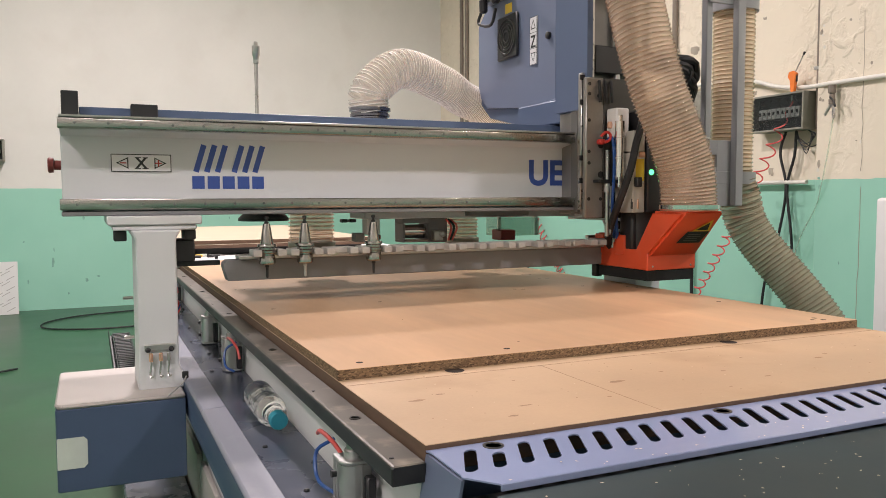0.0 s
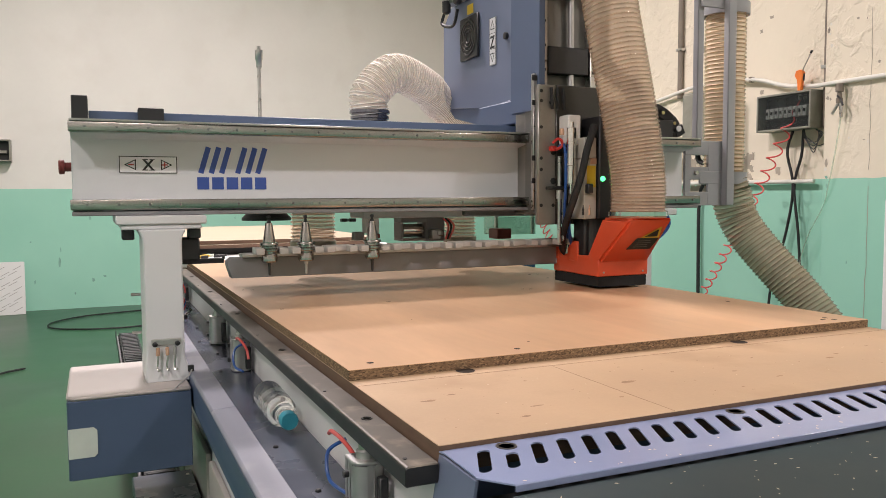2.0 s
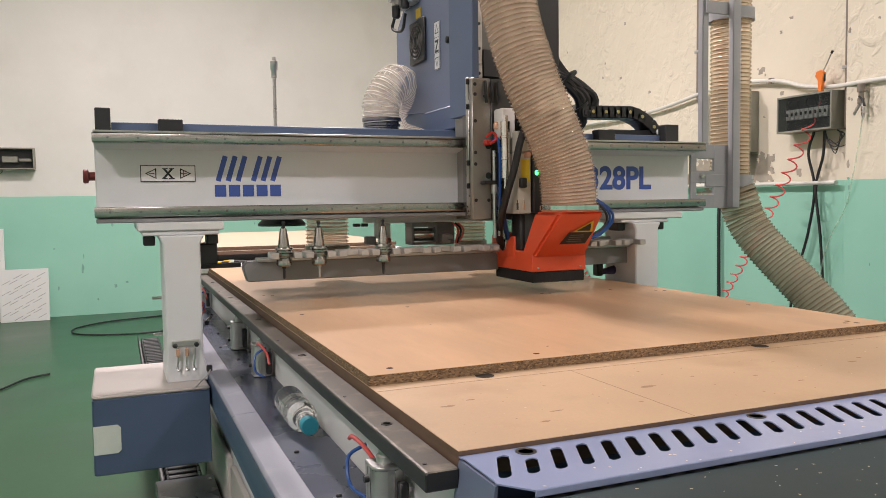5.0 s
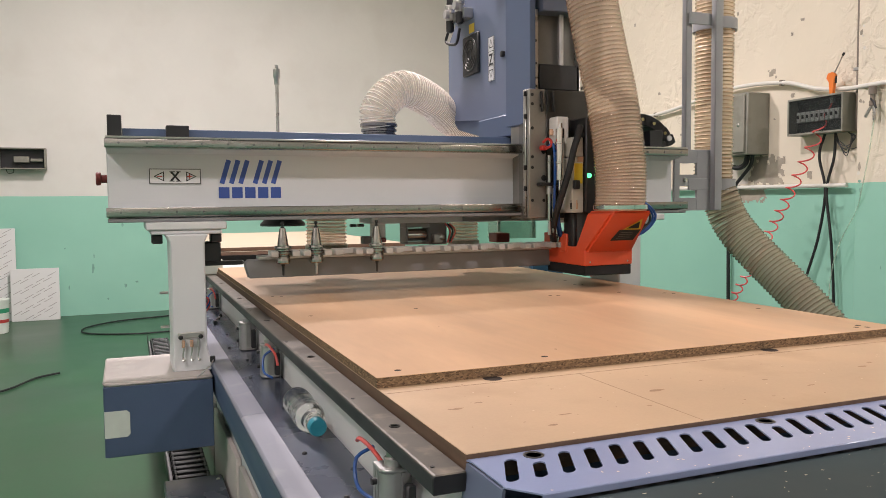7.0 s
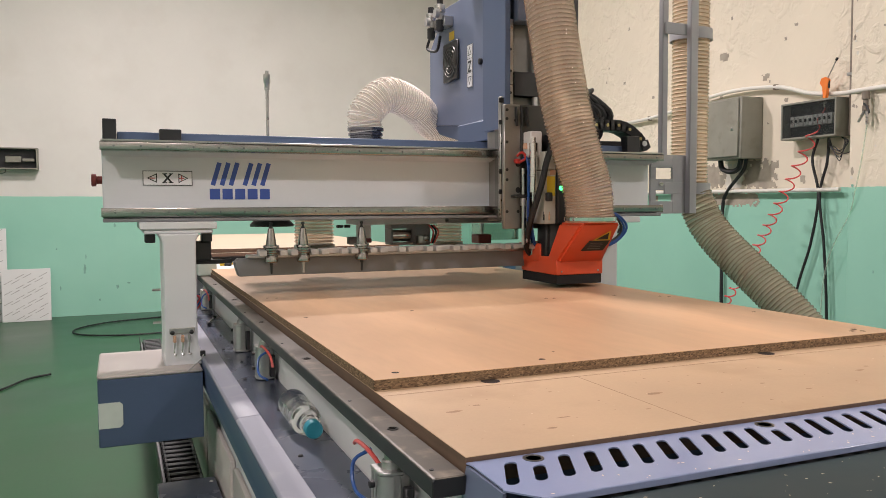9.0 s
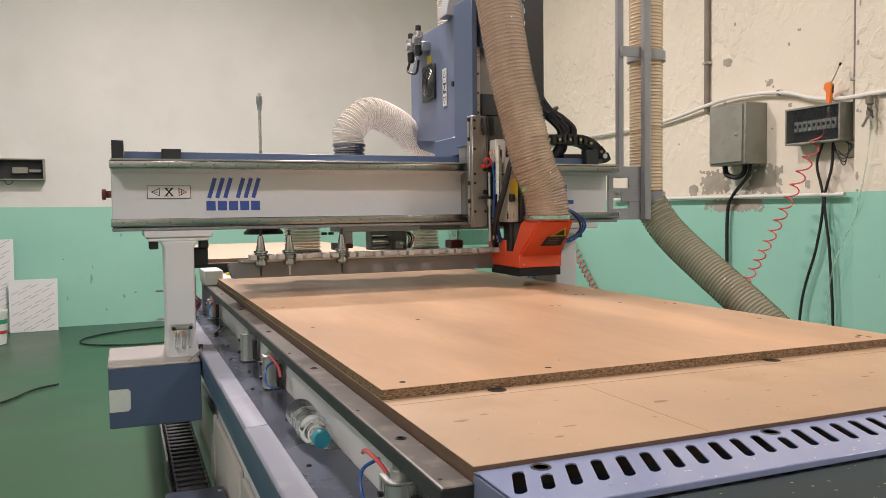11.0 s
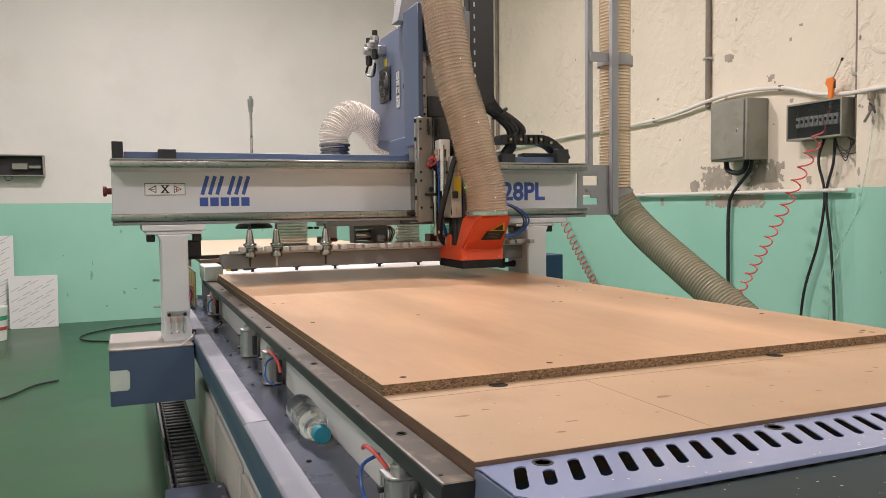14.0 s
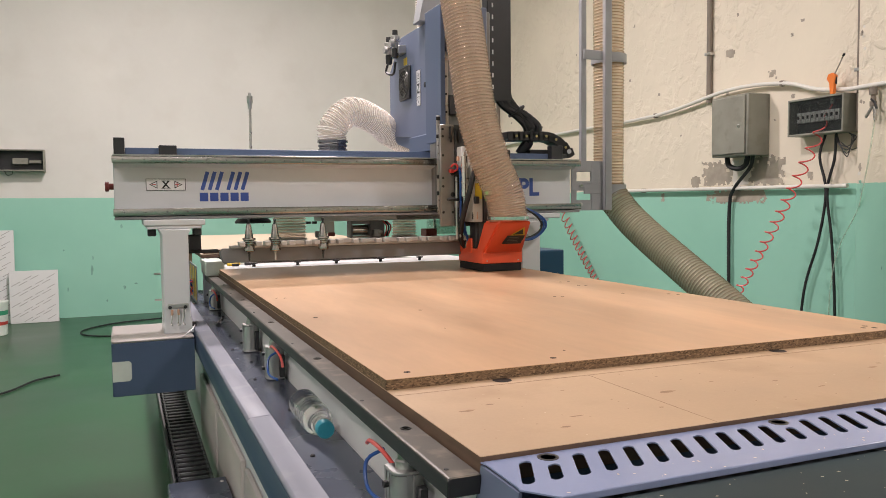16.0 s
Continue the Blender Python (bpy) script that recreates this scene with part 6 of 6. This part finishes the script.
    for k in range(26):
        y, z, sy, sz = rng.uniform(2.3, 7.2), rng.uniform(1.3, 2.9), rng.uniform(.008, .018), rng.uniform(.006, .016)
        flaked(y - sy, y + sy, z - sz, z + sz, .005, .9, 50 + k, M_BARE)
    d = root("water_dispenser", "white water dispenser with blue-green water jug on top", "water dispenser")
    part("dispenser_body", B(3.2, 3.5, 1.12, 1.452, 0, 1.14, bev=0.02, seg=3), M_SIGN, d)
    part("jug", lathe(bm_new(), [(0, .05), (.02, .12), (.05, .135), (.16, .135), (.17, .128), (.2, .135), (.28, .135), (.31, .11), (.315, .02)], (3.35, 1.30, 1.142), (0, 0, 1), 28), M_JUG, d)


M_BREAKER = surface("pale_breaker", (0.74, 0.73, 0.7), 0.45)
M_SMOKE = clear("clear_cover", (0.3, 0.33, 0.32), 0.06, 0.06)
M_TUBEPALE = clear("pale_tube", (0.7, 0.8, 0.7), 0.3, 0.15)
M_PALECHIP = surface("pale_filler_chip", (0.78, 0.74, 0.66), 0.85)
M_GUN = surface("bright_orange_plastic", (0.9, 0.22, 0.03), 0.4)
M_JUG = clear("blue_green_jug", (0.05, 0.35, 0.38), 0.7, 0.1)
build_east_wall()


# ---- north wall and floor ----
def build_north():
    f = root("breaker_box", "open grey wall box with wiring on the back wall", "breaker box")
    y1 = 7.845
    y0 = 7.72
    sh = bm_new()
    for a in ((-1.56, -1.545, 1.53, 1.747), (-1.141, -1.126, 1.53, 1.747), (-1.545, -1.141, 1.53, 1.543), (-1.545, -1.141, 1.734, 1.747)):
        box(sh, a[0], a[1], y0, y1, a[2], a[3], bev=0.002)
    part("box_shell", sh, M_CABINET, f)
    part("back_panel", B(-1.545, -1.141, y1 - .02, y1 - .005, 1.543, 1.734, bev=0), M_BLACK, f)
    part("breaker", B(-1.42, -1.28, y0 + .03, y1 - .021, 1.60, 1.66, bev=0.003), M_CABINET, f)
    part("breaker", B(-1.27, -1.16, y0 + .04, y1 - .021, 1.61, 1.64, bev=0.003), M_CABINET, f)
    part("wire_loop", tube(bm_new(), spline([(-1.50, y0 + .04, 1.56), (-1.47, y0 + .0, 1.49), (-1.42, y0, 1.50), (-1.43, y0 + .05, 1.545)], 16), .004, 6), M_BLACK, f)

    def sheet(x0, x1, h, y, seed):
        s = root("wrapped_sheet", "white film-wrapped panel with printed diagonal lines leaning on wall", "panel", "wrapped sheets")
        bx = B(x0, x1, -.012, .012, 0, h, bev=0.002)
        part("panel_core", bx, M_SIGN, s)
        for r in range(-9, 18):
            for k in range(12):
                cx = x0 + .02 + k * .105 + (r % 2) * .04
                cz = .03 + r * .052 + .058 * k
                w, hh = .038, .021
                if cx - w < x0 or cx + w > x1 or cz - hh < 0.01 or cz + hh > h - .01:
                    continue
                b = bm_new()
                b.faces.new([b.verts.new(q) for q in ((cx - w, -.0135, cz - hh), (cx + w, -.0135, cz + hh), (cx + w - .003, -.0135, cz + hh + .005), (cx - w - .003, -.0135, cz - hh + .005))])
                part("printed_bar", b, M_FAINT, s, smooth=False)
        s.location = (0, y, 0)
        s.rotation_euler = (radians(-3), 0, 0)
    sheet(-1.48, -1.04, .527, 7.62, 1)
    sheet(-2.3, -1.436, .935, 7.70, 2)
    p = root("paint_pail", "white plastic pail with green and red label bands", "pail")
    part("pail_body", lathe(bm_new(), [(0, .10), (.004, .112), (.28, .125), (.30, .13), (.31, .13), (.312, .12)], (-1.53, 6.9, 0), (0, 0, 1), 28), M_PALEGREEN, p)
    part("green_band", lathe(bm_new(), [(.19, .1215), (.23, .1235)], (-1.53, 6.9, 0), (0, 0, 1), 28, cap=False), M_GREENBAND, p)
    part("red_band", lathe(bm_new(), [(.10, .1185), (.13, .120)], (-1.53, 6.9, 0), (0, 0, 1), 28, cap=False), M_REDINK, p)
    rng = random.Random(5)
    for x, z, sx, sz in [(-.73, .49, .018, .06), (-.715, .62, .008, .03), (-.3, .33, .02, .012)] + [(rng.uniform(-1.0, 1.8), rng.uniform(.1, 1.0), rng.uniform(.006, .02), rng.uniform(.006, .03)) for _ in range(14)]:
        b = bm_new()
        b.faces.new([b.verts.new((x + sx * rng.uniform(.5, 1) * math.cos(i * .524), 7.8485, z + sz * rng.uniform(.5, 1) * math.sin(i * .524))) for i in range(12)])
        part("scuff", b, M_SCUFF, bpy.data.objects["wall_north"], smooth=False)
    c = root("floor_cable", "black rubber cable lying in a loop on the floor", "cable", "floor cables")
    part("cable_run", tube(bm_new(), spline([(.6, 7.5, .0085), (-.1, 7.3, .0085), (-.5, 7.15, .0085), (-.76, 6.85, .0085), (-.78, 6.55, .0085), (-.6, 6.35, .0085), (-.2, 6.25, .0085), (.4, 6.4, .0085)], 60), .007), M_RUBBER, c)
    c = root("floor_cable", "cut end of black cable lying on the floor", "cable", "floor cables")
    part("cable_run", tube(bm_new(), spline([(-.84, 4.72, .0085), (-.98, 4.6, .0085), (-1.14, 4.27, .0085), (-1.5, 4.0, .0085)], 24), .0065), M_RUBBER, c)


M_FAINT = surface("grey_print", (0.45, 0.43, 0.42), 0.6)
M_GREENBAND = surface("green_label", (0.03, 0.3, 0.16), 0.5)
build_north()


# ---- movement ----
def grid(step):
    ts = [round(i * step, 3) for i in range(int(16 / step) + 1)]
    return ts if ts[-1] >= 16 else ts + [16.0]


def motions():
    tenth = grid(.1)
    walk(bpy.data.objects["gantry"], [(t, pose(0, gantry_y(t), 0)) for t in tenth])
    riders = [bpy.data.objects["hose_stand"], *RIDERS] + [o for o in scene.objects if o.name.split(".")[0] == "tool_holder"]
    for ob in riders:
        walk(ob, [(t, pose(0, gantry_y(t), 0)) for t in tenth])
    walk(CARR, [(t, pose(carriage_x(t), gantry_y(t), 0)) for t in tenth])
    walk(bpy.data.objects["cable_bundle"], [(t, pose(*BUNDLE_PIVOT, 0, bundle_swing(t), 0)) for t in tenth])
    walk(HEAD, [(t, pose(0, 0, head_z(t))) for t in tenth])
    walk(CHAIN, [(t, pose(1.415 + .5 * (carriage_x(t) - .98), gantry_y(t), 0)) for t in tenth])
    for pieces, curve, step, gaps in HOSES:
        ts = grid(step)
        rows = [along(curve(t), gaps) for t in ts]
        for i, ob in enumerate(pieces):
            walk(ob, [(t, row[i]) for t, row in zip(ts, rows)])


motions()
